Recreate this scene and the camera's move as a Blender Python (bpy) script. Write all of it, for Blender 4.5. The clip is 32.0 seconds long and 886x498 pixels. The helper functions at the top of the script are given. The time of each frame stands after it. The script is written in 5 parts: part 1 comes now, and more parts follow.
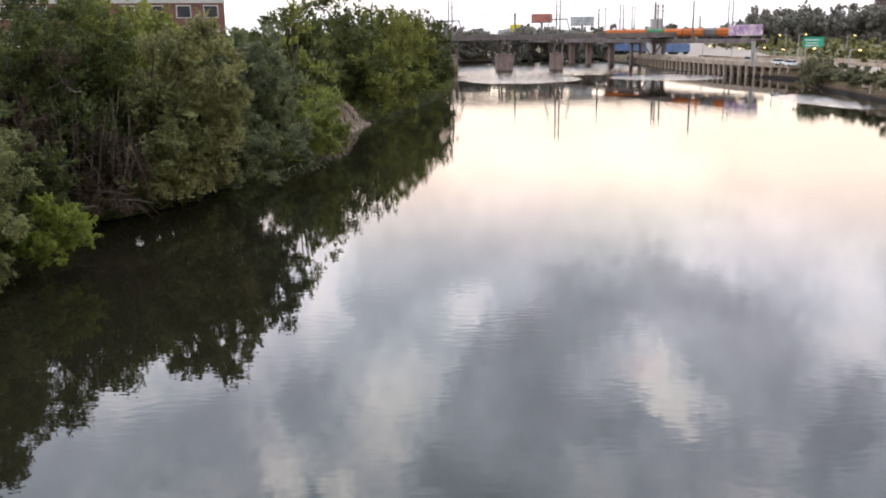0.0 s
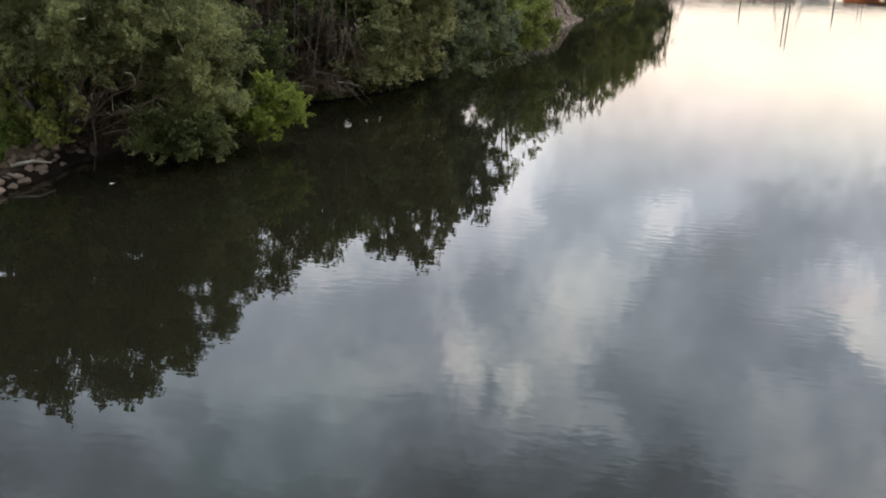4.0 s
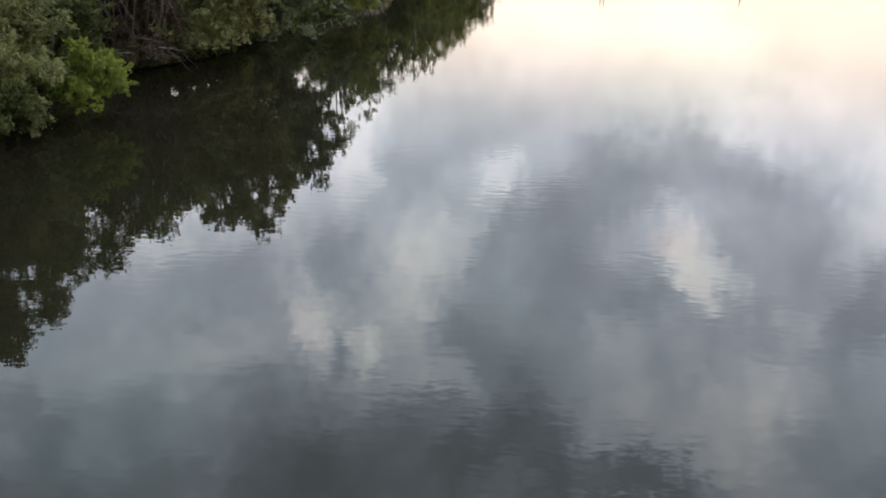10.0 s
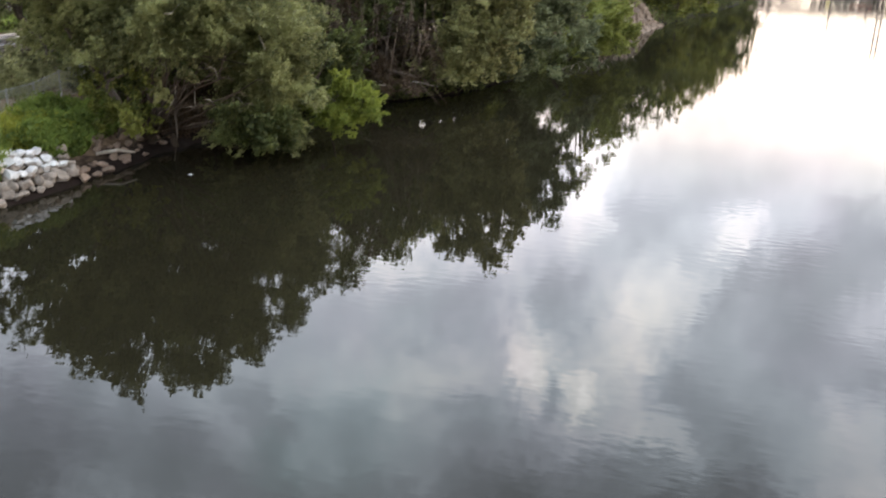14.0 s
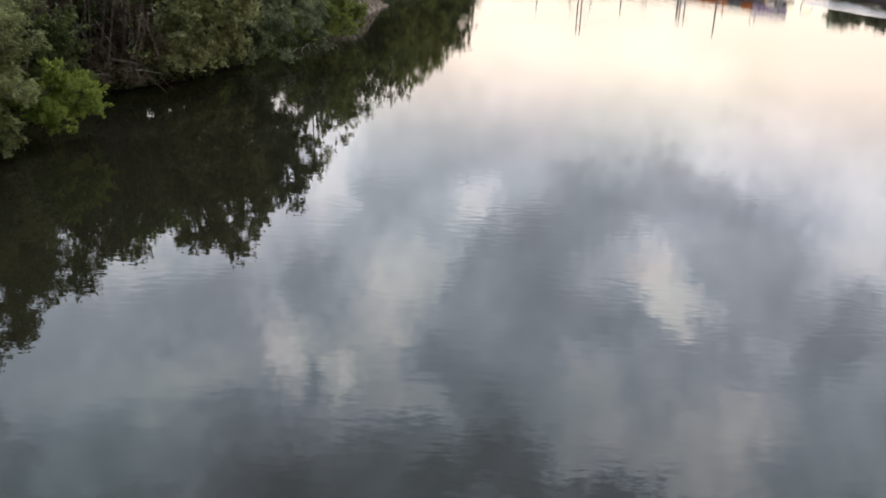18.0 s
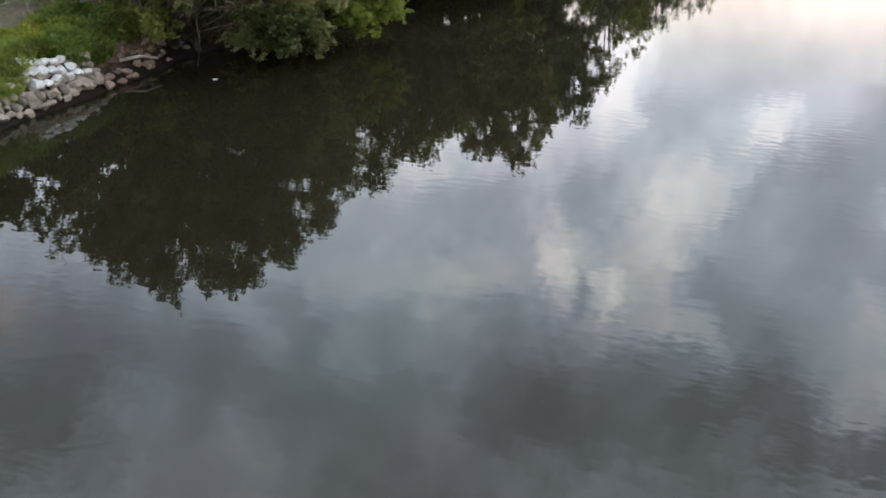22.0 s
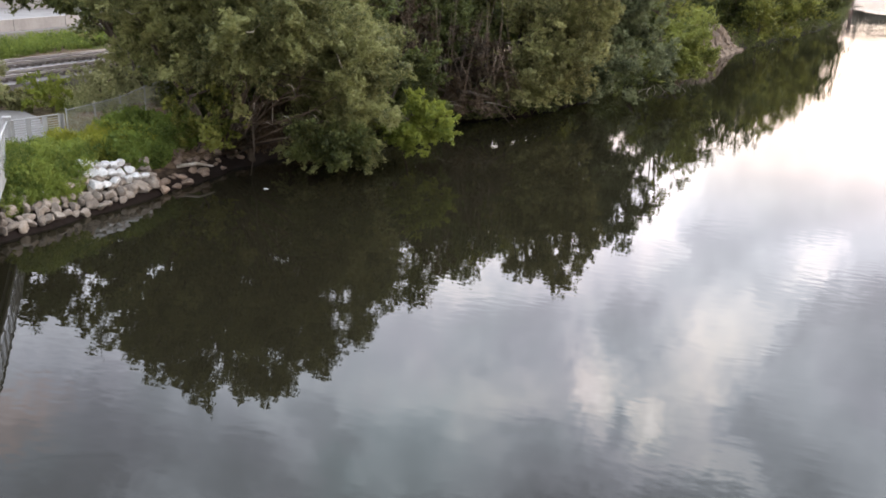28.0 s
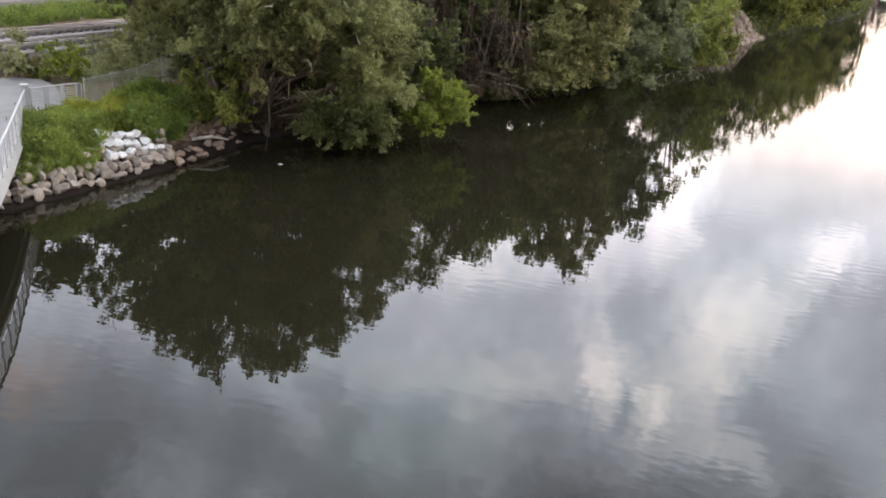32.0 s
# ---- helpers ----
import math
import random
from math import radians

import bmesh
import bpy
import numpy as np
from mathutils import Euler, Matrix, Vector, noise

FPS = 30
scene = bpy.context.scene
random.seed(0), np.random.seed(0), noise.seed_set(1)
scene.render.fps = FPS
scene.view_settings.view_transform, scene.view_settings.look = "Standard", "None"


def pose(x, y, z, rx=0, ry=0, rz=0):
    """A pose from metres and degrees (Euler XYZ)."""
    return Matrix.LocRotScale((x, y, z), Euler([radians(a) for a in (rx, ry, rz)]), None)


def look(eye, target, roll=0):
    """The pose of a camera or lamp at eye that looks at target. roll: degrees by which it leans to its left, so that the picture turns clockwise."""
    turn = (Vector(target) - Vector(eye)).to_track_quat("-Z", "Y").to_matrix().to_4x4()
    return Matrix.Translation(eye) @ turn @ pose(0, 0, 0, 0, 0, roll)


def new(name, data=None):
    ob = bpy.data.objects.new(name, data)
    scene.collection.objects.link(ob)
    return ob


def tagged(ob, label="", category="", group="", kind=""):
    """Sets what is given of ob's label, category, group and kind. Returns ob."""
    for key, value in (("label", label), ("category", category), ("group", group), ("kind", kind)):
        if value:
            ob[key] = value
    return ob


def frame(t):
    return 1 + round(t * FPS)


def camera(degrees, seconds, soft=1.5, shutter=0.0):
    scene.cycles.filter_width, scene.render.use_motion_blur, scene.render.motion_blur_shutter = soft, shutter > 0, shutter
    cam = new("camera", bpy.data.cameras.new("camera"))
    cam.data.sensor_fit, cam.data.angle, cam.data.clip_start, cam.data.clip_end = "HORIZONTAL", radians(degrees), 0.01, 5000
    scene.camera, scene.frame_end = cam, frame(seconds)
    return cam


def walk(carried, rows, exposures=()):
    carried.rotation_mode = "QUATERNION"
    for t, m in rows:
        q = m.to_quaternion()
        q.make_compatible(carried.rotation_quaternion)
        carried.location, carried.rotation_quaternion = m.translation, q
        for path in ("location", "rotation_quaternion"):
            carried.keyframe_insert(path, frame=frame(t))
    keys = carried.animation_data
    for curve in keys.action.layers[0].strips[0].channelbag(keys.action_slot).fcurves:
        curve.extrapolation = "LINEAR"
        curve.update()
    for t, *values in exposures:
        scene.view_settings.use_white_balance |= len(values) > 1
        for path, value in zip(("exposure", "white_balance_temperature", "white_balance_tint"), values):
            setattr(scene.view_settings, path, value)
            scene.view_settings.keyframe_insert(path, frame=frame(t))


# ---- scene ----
cam = camera(53.24, 32.0, soft=1.75, shutter=0.5)
PATH = [
    (0.0, pose(0.0, 0.0, 12.0, 76.310, 0.874, -0.213)),
    (0.5, pose(0.0, 0.0, 12.0, 76.640, -0.269, 1.394)),
    (1.0, pose(0.0, 0.0, 12.0, 75.379, -1.261, 2.544)),
    (1.5, pose(0.0, 0.0, 12.0, 74.498, -1.320, 3.438)),
    (2.0, pose(0.0, 0.0, 12.0, 73.252, -0.806, 5.404)),
    (2.5, pose(0.0, 0.0, 12.0, 72.086, 0.272, 8.055)),
    (3.0, pose(0.0, 0.0, 12.0, 71.005, 0.358, 11.039)),
    (3.5, pose(0.0, 0.0, 12.0, 70.053, -0.042, 12.764)),
    (5.5, pose(0.0, 0.0, 12.0, 69.381, -2.428, 12.909)),
    (6.0, pose(0.0, 0.0, 12.0, 69.626, -2.382, 12.697)),
    (6.5, pose(0.0, 0.0, 12.0, 69.441, -2.573, 13.156)),
    (7.0, pose(0.0, 0.0, 12.0, 68.999, -2.564, 12.447)),
    (7.5, pose(0.0, 0.0, 12.0, 69.142, -2.316, 11.128)),
    (8.0, pose(0.0, 0.0, 12.0, 69.773, -1.530, 9.484)),
    (8.5, pose(0.0, 0.0, 12.0, 69.915, -1.342, 8.524)),
    (9.0, pose(0.0, 0.0, 12.0, 69.095, -0.539, 5.313)),
    (9.5, pose(0.0, 0.0, 12.0, 68.231, -0.625, 3.309)),
    (10.0, pose(0.0, 0.0, 12.0, 67.511, -1.220, 2.600)),
    (10.5, pose(0.0, 0.0, 12.0, 67.553, -2.478, 4.752)),
    (11.0, pose(0.0, 0.0, 12.0, 67.170, -0.619, 12.332)),
    (11.5, pose(0.0, 0.0, 12.0, 66.080, 0.447, 19.858)),
    (12.0, pose(0.0, 0.0, 12.0, 65.751, -0.717, 21.412)),
    (12.5, pose(0.0, 0.0, 12.0, 65.478, -1.608, 21.797)),
    (13.0, pose(0.0, 0.0, 12.0, 65.180, -2.357, 21.526)),
    (13.5, pose(0.0, 0.0, 12.0, 65.956, -2.384, 20.375)),
    (14.0, pose(0.0, 0.0, 12.0, 69.752, -1.478, 18.330)),
    (14.5, pose(0.0, 0.0, 12.0, 70.311, 0.122, 13.246)),
    (15.0, pose(0.0, 0.0, 12.0, 69.533, 1.233, 3.026)),
    (15.5, pose(0.0, 0.0, 12.0, 69.403, -0.394, 1.795)),
    (17.5, pose(0.0, 0.0, 12.0, 68.926, -2.310, 0.954)),
    (18.0, pose(0.0, 0.0, 12.0, 69.174, -2.220, 1.299)),
    (18.5, pose(0.0, 0.0, 12.0, 69.485, -2.208, 2.304)),
    (19.0, pose(0.0, 0.0, 12.0, 69.164, -1.830, 2.188)),
    (19.5, pose(0.0, 0.0, 12.0, 68.593, -1.771, 1.252)),
    (20.0, pose(0.0, 0.0, 12.0, 67.197, -1.890, 1.816)),
    (20.5, pose(0.0, 0.0, 12.0, 65.569, -1.462, 4.361)),
    (21.0, pose(0.0, 0.0, 12.0, 64.284, -0.609, 7.089)),
    (21.5, pose(0.0, 0.0, 12.0, 63.987, -0.151, 14.885)),
    (22.0, pose(0.0, 0.0, 12.0, 63.310, 0.336, 19.550)),
    (22.5, pose(0.0, 0.0, 12.0, 63.464, -0.381, 20.863)),
    (23.0, pose(0.0, 0.0, 12.0, 64.215, -0.777, 22.595)),
    (23.5, pose(0.0, 0.0, 12.0, 65.992, -0.595, 24.493)),
    (24.0, pose(0.0, 0.0, 12.0, 67.773, -0.482, 26.436)),
    (24.5, pose(0.0, 0.0, 12.0, 69.496, -1.636, 23.551)),
    (25.0, pose(0.0, 0.0, 12.0, 70.750, -1.434, 20.811)),
    (25.5, pose(0.0, 0.0, 12.0, 71.177, -1.478, 19.882)),
    (27.5, pose(0.0, 0.0, 12.0, 70.949, -1.469, 22.468)),
    (28.0, pose(0.0, 0.0, 12.0, 70.907, -1.673, 23.121)),
    (28.5, pose(0.0, 0.0, 12.0, 70.698, -1.503, 23.635)),
    (29.0, pose(0.0, 0.0, 12.0, 70.531, -1.711, 24.016)),
    (29.5, pose(0.0, 0.0, 12.0, 70.531, -1.994, 24.256)),
    (30.0, pose(0.0, 0.0, 12.0, 70.224, -2.034, 24.307)),
    (30.5, pose(0.0, 0.0, 12.0, 70.092, -2.073, 24.212)),
    (31.0, pose(0.0, 0.0, 12.0, 69.902, -2.464, 24.271)),
    (31.5, pose(0.0, 0.0, 12.0, 69.653, -2.896, 24.362)),
    (32.0, pose(0.0, 0.0, 12.0, 69.584, -3.076, 24.450)),
]
EXPOSURES = [(0.0, 0.0, 6600, 14), (0.4, -0.15, 6600, 14), (1.0, -0.55, 6700, 12), (2.0, -0.4, 6600, 12), (2.5, -0.25, 6550, 10), (3.0, -0.1, 6500, 9), (3.5, -0.05, 6500, 9), (5.5, 0.05, 6500, 9), (8.0, 0.1, 6500, 9), (10.0, 0.0, 6450, 9), (11.0, 0.02, 6550, 11), (11.5, 0.35, 6650, 12), (12.0, 0.52, 6700, 13), (12.5, 0.62, 6750, 14), (13.5, 0.7, 6700, 13), (14.5, 0.48, 6600, 12), (15.5, 0.15, 6500, 11), (17.5, -0.1, 6450, 10), (20.5, -0.12, 6450, 10), (21.5, 0.05, 6500, 10), (22.5, 0.58, 6650, 12), (24.0, 0.84, 6850, 17), (25.0, 0.88, 6850, 17), (25.5, 0.85, 6800, 16), (28.0, 0.67, 6800, 16), (30.0, 0.63, 6700, 14), (32.0, 0.63, 6800, 16)]
walk(cam, PATH, EXPOSURES)

# ---- world, sun ----
SUN_AZ, SUN_EL = 54.0, 22.0         # degrees right of the river's axis, above the horizon


class Nodes:
    """Short spelling for node graphs."""

    def __init__(self, tree):
        self.t = tree

    def add(self, kind, **props):
        n = self.t.nodes.new(kind)
        if "operation" in props:
            n.operation = props["operation"]
        if props.get("use_clamp"):
            n.use_clamp = True
        if "interpolation_type" in props:
            n.interpolation_type = props["interpolation_type"]
        if "data_type" in props:
            n.data_type, n.blend_type = props["data_type"], props["blend_type"]
        return n

    def link(self, a, b):
        self.t.links.new(a, b)

    def put(self, socket, v):
        if isinstance(v, (int, float, tuple, list)):
            socket.default_value = v
        else:
            self.t.links.new(v, socket)

    def math(self, op, a, b=0.0, c=0.0, clamp=False):
        n = self.add("ShaderNodeMath", operation=op, use_clamp=clamp)
        for i, v in enumerate((a, b, c)):
            self.put(n.inputs[i], v)
        return n.outputs[0]

    def vec(self, op, a, b=(0, 0, 0)):
        n = self.add("ShaderNodeVectorMath", operation=op)
        self.put(n.inputs[0], a)
        self.put(n.inputs[1], b)
        return n.outputs["Value"] if op in ("LENGTH", "DOT_PRODUCT") else n.outputs[0]

    def scale(self, a, s):
        n = self.add("ShaderNodeVectorMath", operation="SCALE")
        self.put(n.inputs[0], a)
        self.put(n.inputs["Scale"], s)
        return n.outputs[0]

    def xyz(self, x, y, z=0.0):
        n = self.add("ShaderNodeCombineXYZ")
        for i, v in enumerate((x, y, z)):
            self.put(n.inputs[i], v)
        return n.outputs[0]

    def noise(self, vector, scale, detail=3.0, rough=0.55, colour=False):
        n = self.add("ShaderNodeTexNoise")
        if vector is not None:
            self.put(n.inputs["Vector"], vector)
        n.inputs["Scale"].default_value = scale
        n.inputs["Detail"].default_value = detail
        n.inputs["Roughness"].default_value = rough
        return n.outputs["Color" if colour else "Fac"]

    def span(self, v, a, b, c=0.0, d=1.0, smooth=True):
        n = self.add("ShaderNodeMapRange", interpolation_type="SMOOTHSTEP" if smooth else "LINEAR")
        self.put(n.inputs[0], v)
        for i, x in enumerate((a, b, c, d)):
            self.put(n.inputs[i + 1], x)
        return n.outputs[0]

    def mix(self, f, a, b, mode="MIX"):
        n = self.add("ShaderNodeMix", data_type="RGBA", blend_type=mode)
        self.put(n.inputs[0], f)
        self.put(n.inputs[6], a)
        self.put(n.inputs[7], b)
        return n.outputs[2]

    def ramp(self, f, stops):
        n = self.add("ShaderNodeValToRGB")
        e = n.color_ramp.elements
        for i, (p, c) in enumerate(stops):
            s = e[i] if i < 2 else e.new(p)
            s.position, s.color = p, c
        self.put(n.inputs[0], f)
        return n.outputs[0]


world = bpy.data.worlds.new("evening_sky")
scene.world = world
world.use_nodes = True
world.node_tree.nodes.clear()
W = Nodes(world.node_tree)
sky = W.add("ShaderNodeTexSky")
sky.sky_type, sky.sun_disc = "NISHITA", False
sky.sun_elevation, sky.sun_rotation = radians(SUN_EL), radians(SUN_AZ)
direction = W.add("ShaderNodeTexCoord").outputs["Generated"]
split = W.add("ShaderNodeSeparateXYZ")
W.link(direction, split.inputs[0])
az = W.math("MULTIPLY", W.math("ARCTAN2", split.outputs[0], split.outputs[1]), 57.2958)
el = W.math("MULTIPLY", W.math("ARCSINE", split.outputs[2]), 57.2958)
curl = W.vec("SUBTRACT", W.noise(direction, 62.0, 4.0, 0.65, True), (0.5, 0.5, 0.5))
billow = W.vec("SUBTRACT", W.noise(direction, 5.0, 5.0, 0.6, True), (0.5, 0.5, 0.5))
wisp = W.vec("SUBTRACT", W.noise(direction, 24.0, 6.0, 0.7, True), (0.5, 0.5, 0.5))
place = W.vec("ADD", W.xyz(az, el), W.vec("ADD", W.vec("ADD", W.scale(billow, 4.0), W.scale(wisp, 6.0)), W.scale(curl, 3.0)))


def bank_of_clouds(rows):
    """The sum of soft patches: azimuth, elevation, half width, half height, lean in degrees, amount."""
    total = None
    for a, e, ra, re, lean, amount in rows:
        off = W.vec("SUBTRACT", place, (a, e, 0.0))
        c, s = math.cos(radians(lean)), math.sin(radians(lean))
        d = W.vec("LENGTH", W.xyz(W.vec("DOT_PRODUCT", off, (c / ra, s / ra, 0)), W.vec("DOT_PRODUCT", off, (-s / re, c / re, 0))))
        w = W.span(d, 0.3, 1.3, amount, 0.0)
        total = w if total is None else W.math("ADD", total, w)
    return total


# soft patches of the overcast: azimuth, elevation, half width, half height, lean in degrees, stops lighter or darker
FAR_WEST_CLOUDS = [
    (-49.6, 31.5, 13, 7, 0, -1.15),
    (-49.1, 32.7, 5.5, 2.6, -15, -0.28),
    (-46.6, 24.6, 13, 4.5, 35, -0.3),
    (-43.3, 33.8, 3, 2.6, 0, 0.33),
    (-36.9, 33.9, 3, 4.5, 35, -0.26),
    (-31, 29.8, 1.6, 3.4, -35, -0.39),
    (-27.7, 38.4, 13, 4.5, 35, -0.55),
]
WEST_CLOUDS = [
    (-20.9, 28.9, 8, 2.6, 0, 0.28),
    (-20.6, 36.5, 5.5, 2, 15, -0.37),
    (-18.3, 19, 13, 3.4, -15, 0.46),
    (-18.2, 22.7, 3, 3.4, 0, -0.27),
    (-15.3, 36.9, 4, 7, 15, -0.41),
    (-14.3, 31.2, 5.5, 1.5, 15, -0.25),
    (-12.6, 23, 1.6, 2.6, -15, 0.22),
    (-12, 26.6, 2.2, 2.6, 15, 0.57),
    (-11.8, 28.4, 1.6, 2.6, -15, 0.32),
    (-10.7, 38.3, 4, 4.5, -35, -0.37),
]
MIDDLE_CLOUDS = [
    (-9.5, 22.8, 3, 2, 0, -0.3),
    (-8.9, 29.4, 2.2, 1.5, -35, -0.5),
    (-8, 16.2, 2.2, 4.5, 15, 0.42),
    (-7.8, 28.8, 1.6, 2, -15, 0.76),
    (-6.1, 26.8, 5.5, 7, 15, 0.32),
    (-4.4, 36.5, 13, 4.5, 0, -0.85),
    (-2.4, 31.9, 2.2, 1.5, 15, -0.28),
    (-2.2, 15.1, 5.5, 3.4, -35, -0.23),
    (-2, 21.1, 3, 7, 35, 0.4),
    (-1.5, 29.9, 5.5, 1.5, 35, 0.17),
    (-0.3, 26.8, 4, 2, -15, -0.26),
    (-0.3, 19.1, 2.2, 1.5, 0, -0.31),
]
BROAD_CLOUDS = [
    (1.6, 30.2, 4, 1.5, 0, 0.22),
    (1.7, 17.2, 1.6, 2, 35, 0.38),
    (1.7, 34.5, 5.5, 1.5, -35, -0.37),
    (2.9, 20, 4, 1.5, -35, -0.29),
    (3.1, 8.2, 5.5, 3.4, 35, 0.17),
    (4.8, 32.9, 3, 7, -35, -0.78),
    (7.9, 18.8, 8, 3.4, -35, -0.56),
    (8.3, 24.6, 5.5, 3.4, -15, -0.4),
    (9, 34.5, 1.6, 1.5, -35, 0.34),
]
EAST_CLOUDS = [
    (11.8, 30.6, 3, 7, -35, 0.3),
    (11.9, 20.4, 4, 2, -15, 0.34),
    (12.6, 10.4, 8, 4.5, 35, 0.22),
    (13.6, 35.9, 5.5, 1.5, 0, -1.03),
    (15.5, 22.7, 2.2, 3.4, -35, 0.64),
    (15.9, 25, 5.5, 1.5, 0, -0.31),
    (17.3, 25.7, 2.2, 4.5, -35, 0.19),
    (17.7, 16.3, 5.5, 1.5, 15, -0.26),
]
FAR_EAST_CLOUDS = [
    (18.8, 13.1, 8, 2.6, -15, 0.17),
    (19.5, 31.2, 5.5, 3.4, -35, 0.49),
    (21.4, 35.2, 4, 3.4, -15, 0.24),
    (22.1, 26.9, 2.2, 3.4, 15, 0.27),
    (22.9, 21.2, 13, 3.4, 35, -0.2),
    (26.5, 16.4, 4, 4.5, 15, 0.51),
    (26.5, 22.5, 2.2, 3.4, 35, -0.37),
    (29.5, 33.4, 2.2, 4.5, -15, -0.33),
]
CLEAR_GAPS = [
    (-24.8, 32.4, 5.9, 5.6, 0, 0.55),
    (-29.8, 34.1, 2.4, 3.0, 0, 0.4),
]
ROSE_GLOWS = [
    (-50.7, 27.6, 3.0, 2.0, 0, 0.9),
    (13.8, 21.1, 1.8, 1.0, 0, 0.4),
]


height = W.span(el, 0.0, 8.0, 1.1, 2.7, smooth=False)
height = W.math("ADD", height, W.span(el, 10.0, 28.0, 0.0, 0.85))
mottle = W.math("MULTIPLY", W.math("SUBTRACT", W.noise(direction, 15.0, 7.0, 0.62), 0.5), 1.15)
mottle = W.math("MULTIPLY", mottle, W.span(el, 5.0, 14.0, 0.1, 1.0))
veil = W.math("ADD", mottle, W.span(el, 2.0, 7.0, 0.0, -0.27))
for cloud_rows in (FAR_WEST_CLOUDS, WEST_CLOUDS, MIDDLE_CLOUDS, BROAD_CLOUDS, EAST_CLOUDS, FAR_EAST_CLOUDS):
    veil = W.math("ADD", veil, bank_of_clouds(cloud_rows))
bright = W.math("MULTIPLY", height, W.math("POWER", 2.0, veil))
# unseen sky overhead and behind is dimmed, so less light reaches trees and deck
dimming = W.math("MULTIPLY", W.span(W.vec("DOT_PRODUCT", direction, (-0.2, 0.98, 0.0)), -0.15, 0.6, 0.46, 1.0), W.span(el, 37.0, 66.0, 1.0, 0.75))
bright = W.math("MULTIPLY", W.math("MAXIMUM", bright, 0.6), dimming)
tone = W.ramp(W.span(W.math("DIVIDE", bright, dimming), 1.2, 4.8, smooth=False), [(0.0, (0.86, 0.98, 1.15, 1)), (0.45, (0.88, 0.985, 1.11, 1)), (1.0, (1.0, 1.0, 0.985, 1))])
warm = W.math("MULTIPLY", W.span(el, 7.0, 17.0, 1.0, 0.0), W.span(el, 0.5, 4.0, 0.3, 1.0))
tone = W.mix(warm, tone, (1.15, 1.02, 0.85, 1))
rose = bank_of_clouds(ROSE_GLOWS)
tint = W.span(W.noise(W.vec("ADD", direction, (3.1, 1.7, 0.4)), 6.0, 3.0), 0.38, 0.62)
tone = W.mix(0.5, tone, W.mix(tint, tone, W.mix(1.0, tone, (1.05, 0.97, 1.02, 1), "MULTIPLY")))
tone = W.mix(W.math("MULTIPLY", rose, 0.7), tone, (1.2, 0.97, 0.94, 1))
gap = W.math("MINIMUM", bank_of_clouds(CLEAR_GAPS), 1.0)
tone = W.mix(1.0, tone, W.mix(W.span(el, 14.0, 32.0), (1.035, 1.0, 0.975, 1), (0.95, 1.0, 1.025, 1)), "MULTIPLY")
tone = W.mix(gap, tone, (0.75, 1.0, 1.13, 1))
clear = W.math("MULTIPLY", gap, 0.2)
clouds = W.add("ShaderNodeBackground")
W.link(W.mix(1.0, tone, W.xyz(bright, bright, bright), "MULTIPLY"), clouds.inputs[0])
blue = W.add("ShaderNodeBackground")
W.link(sky.outputs[0], blue.inputs[0])
blue.inputs[1].default_value = 0.15
both = W.add("ShaderNodeMixShader")
W.put(both.inputs[0], clear)
W.link(clouds.outputs[0], both.inputs[1])
W.link(blue.outputs[0], both.inputs[2])
W.link(both.outputs[0], W.add("ShaderNodeOutputWorld").inputs[0])
world.cycles.sampling_method, world.cycles.sample_map_resolution = "MANUAL", 512

sun = new("sun", bpy.data.lights.new("sun", "SUN"))
sun.data.energy, sun.data.angle, sun.data.color = 0.8, radians(20), (1.0, 0.86, 0.7)
sun.matrix_world = look((300 * math.sin(radians(SUN_AZ)), 300 * math.cos(radians(SUN_AZ)), 300 * math.tan(radians(SUN_EL))), (0, 0, 0))

# ---- materials ----
def material(name, build):
    m = bpy.data.materials.new(name)
    m.use_nodes = True
    m.node_tree.nodes.clear()
    n = Nodes(m.node_tree)
    out = n.add("ShaderNodeOutputMaterial")
    n.link(build(n), out.inputs[0])
    return m


def principled(n, colour, rough=0.7, metal=0.0, bump=None, depth=0.01, spec=0.5):
    p = n.add("ShaderNodeBsdfPrincipled")
    n.put(p.inputs["Base Color"], colour)
    n.put(p.inputs["Roughness"], rough)
    p.inputs["Metallic"].default_value = metal
    p.inputs["Specular IOR Level"].default_value = spec
    if bump is not None:
        b = n.add("ShaderNodeBump")
        b.inputs["Distance"].default_value = depth
        n.put(b.inputs["Height"], bump)
        n.link(b.outputs[0], p.inputs["Normal"])
    return p


def rgb(r, g, b):
    return (r, g, b, 1.0)


def surface(name, dark, light, grain=6.0, patch=0.6, rough=0.75, metal=0.0, depth=0.01, vary=0.0, spec=0.4):
    """A worn surface: patches and grain between two colours, in metres; vary: a difference from piece to piece."""
    def build(n):
        where = n.add("ShaderNodeTexCoord").outputs["Object"]
        a, b = n.noise(where, patch, 4.0), n.noise(where, grain, 6.0, 0.65)
        f = n.math("ADD", n.math("MULTIPLY", a, 0.55), n.math("MULTIPLY", b, 0.45))
        f = n.span(f, 0.34, 0.66)
        if vary:
            r = n.add("ShaderNodeObjectInfo").outputs["Random"]
            f = n.math("ADD", n.math("MULTIPLY", f, 1.0 - vary), n.math("MULTIPLY", r, vary))
        return principled(n, n.mix(f, rgb(*dark), rgb(*light)), n.span(b, 0.3, 0.7, rough - 0.1, min(1.0, rough + 0.12)), metal, b, depth, spec).outputs[0]
    return material(name, build)


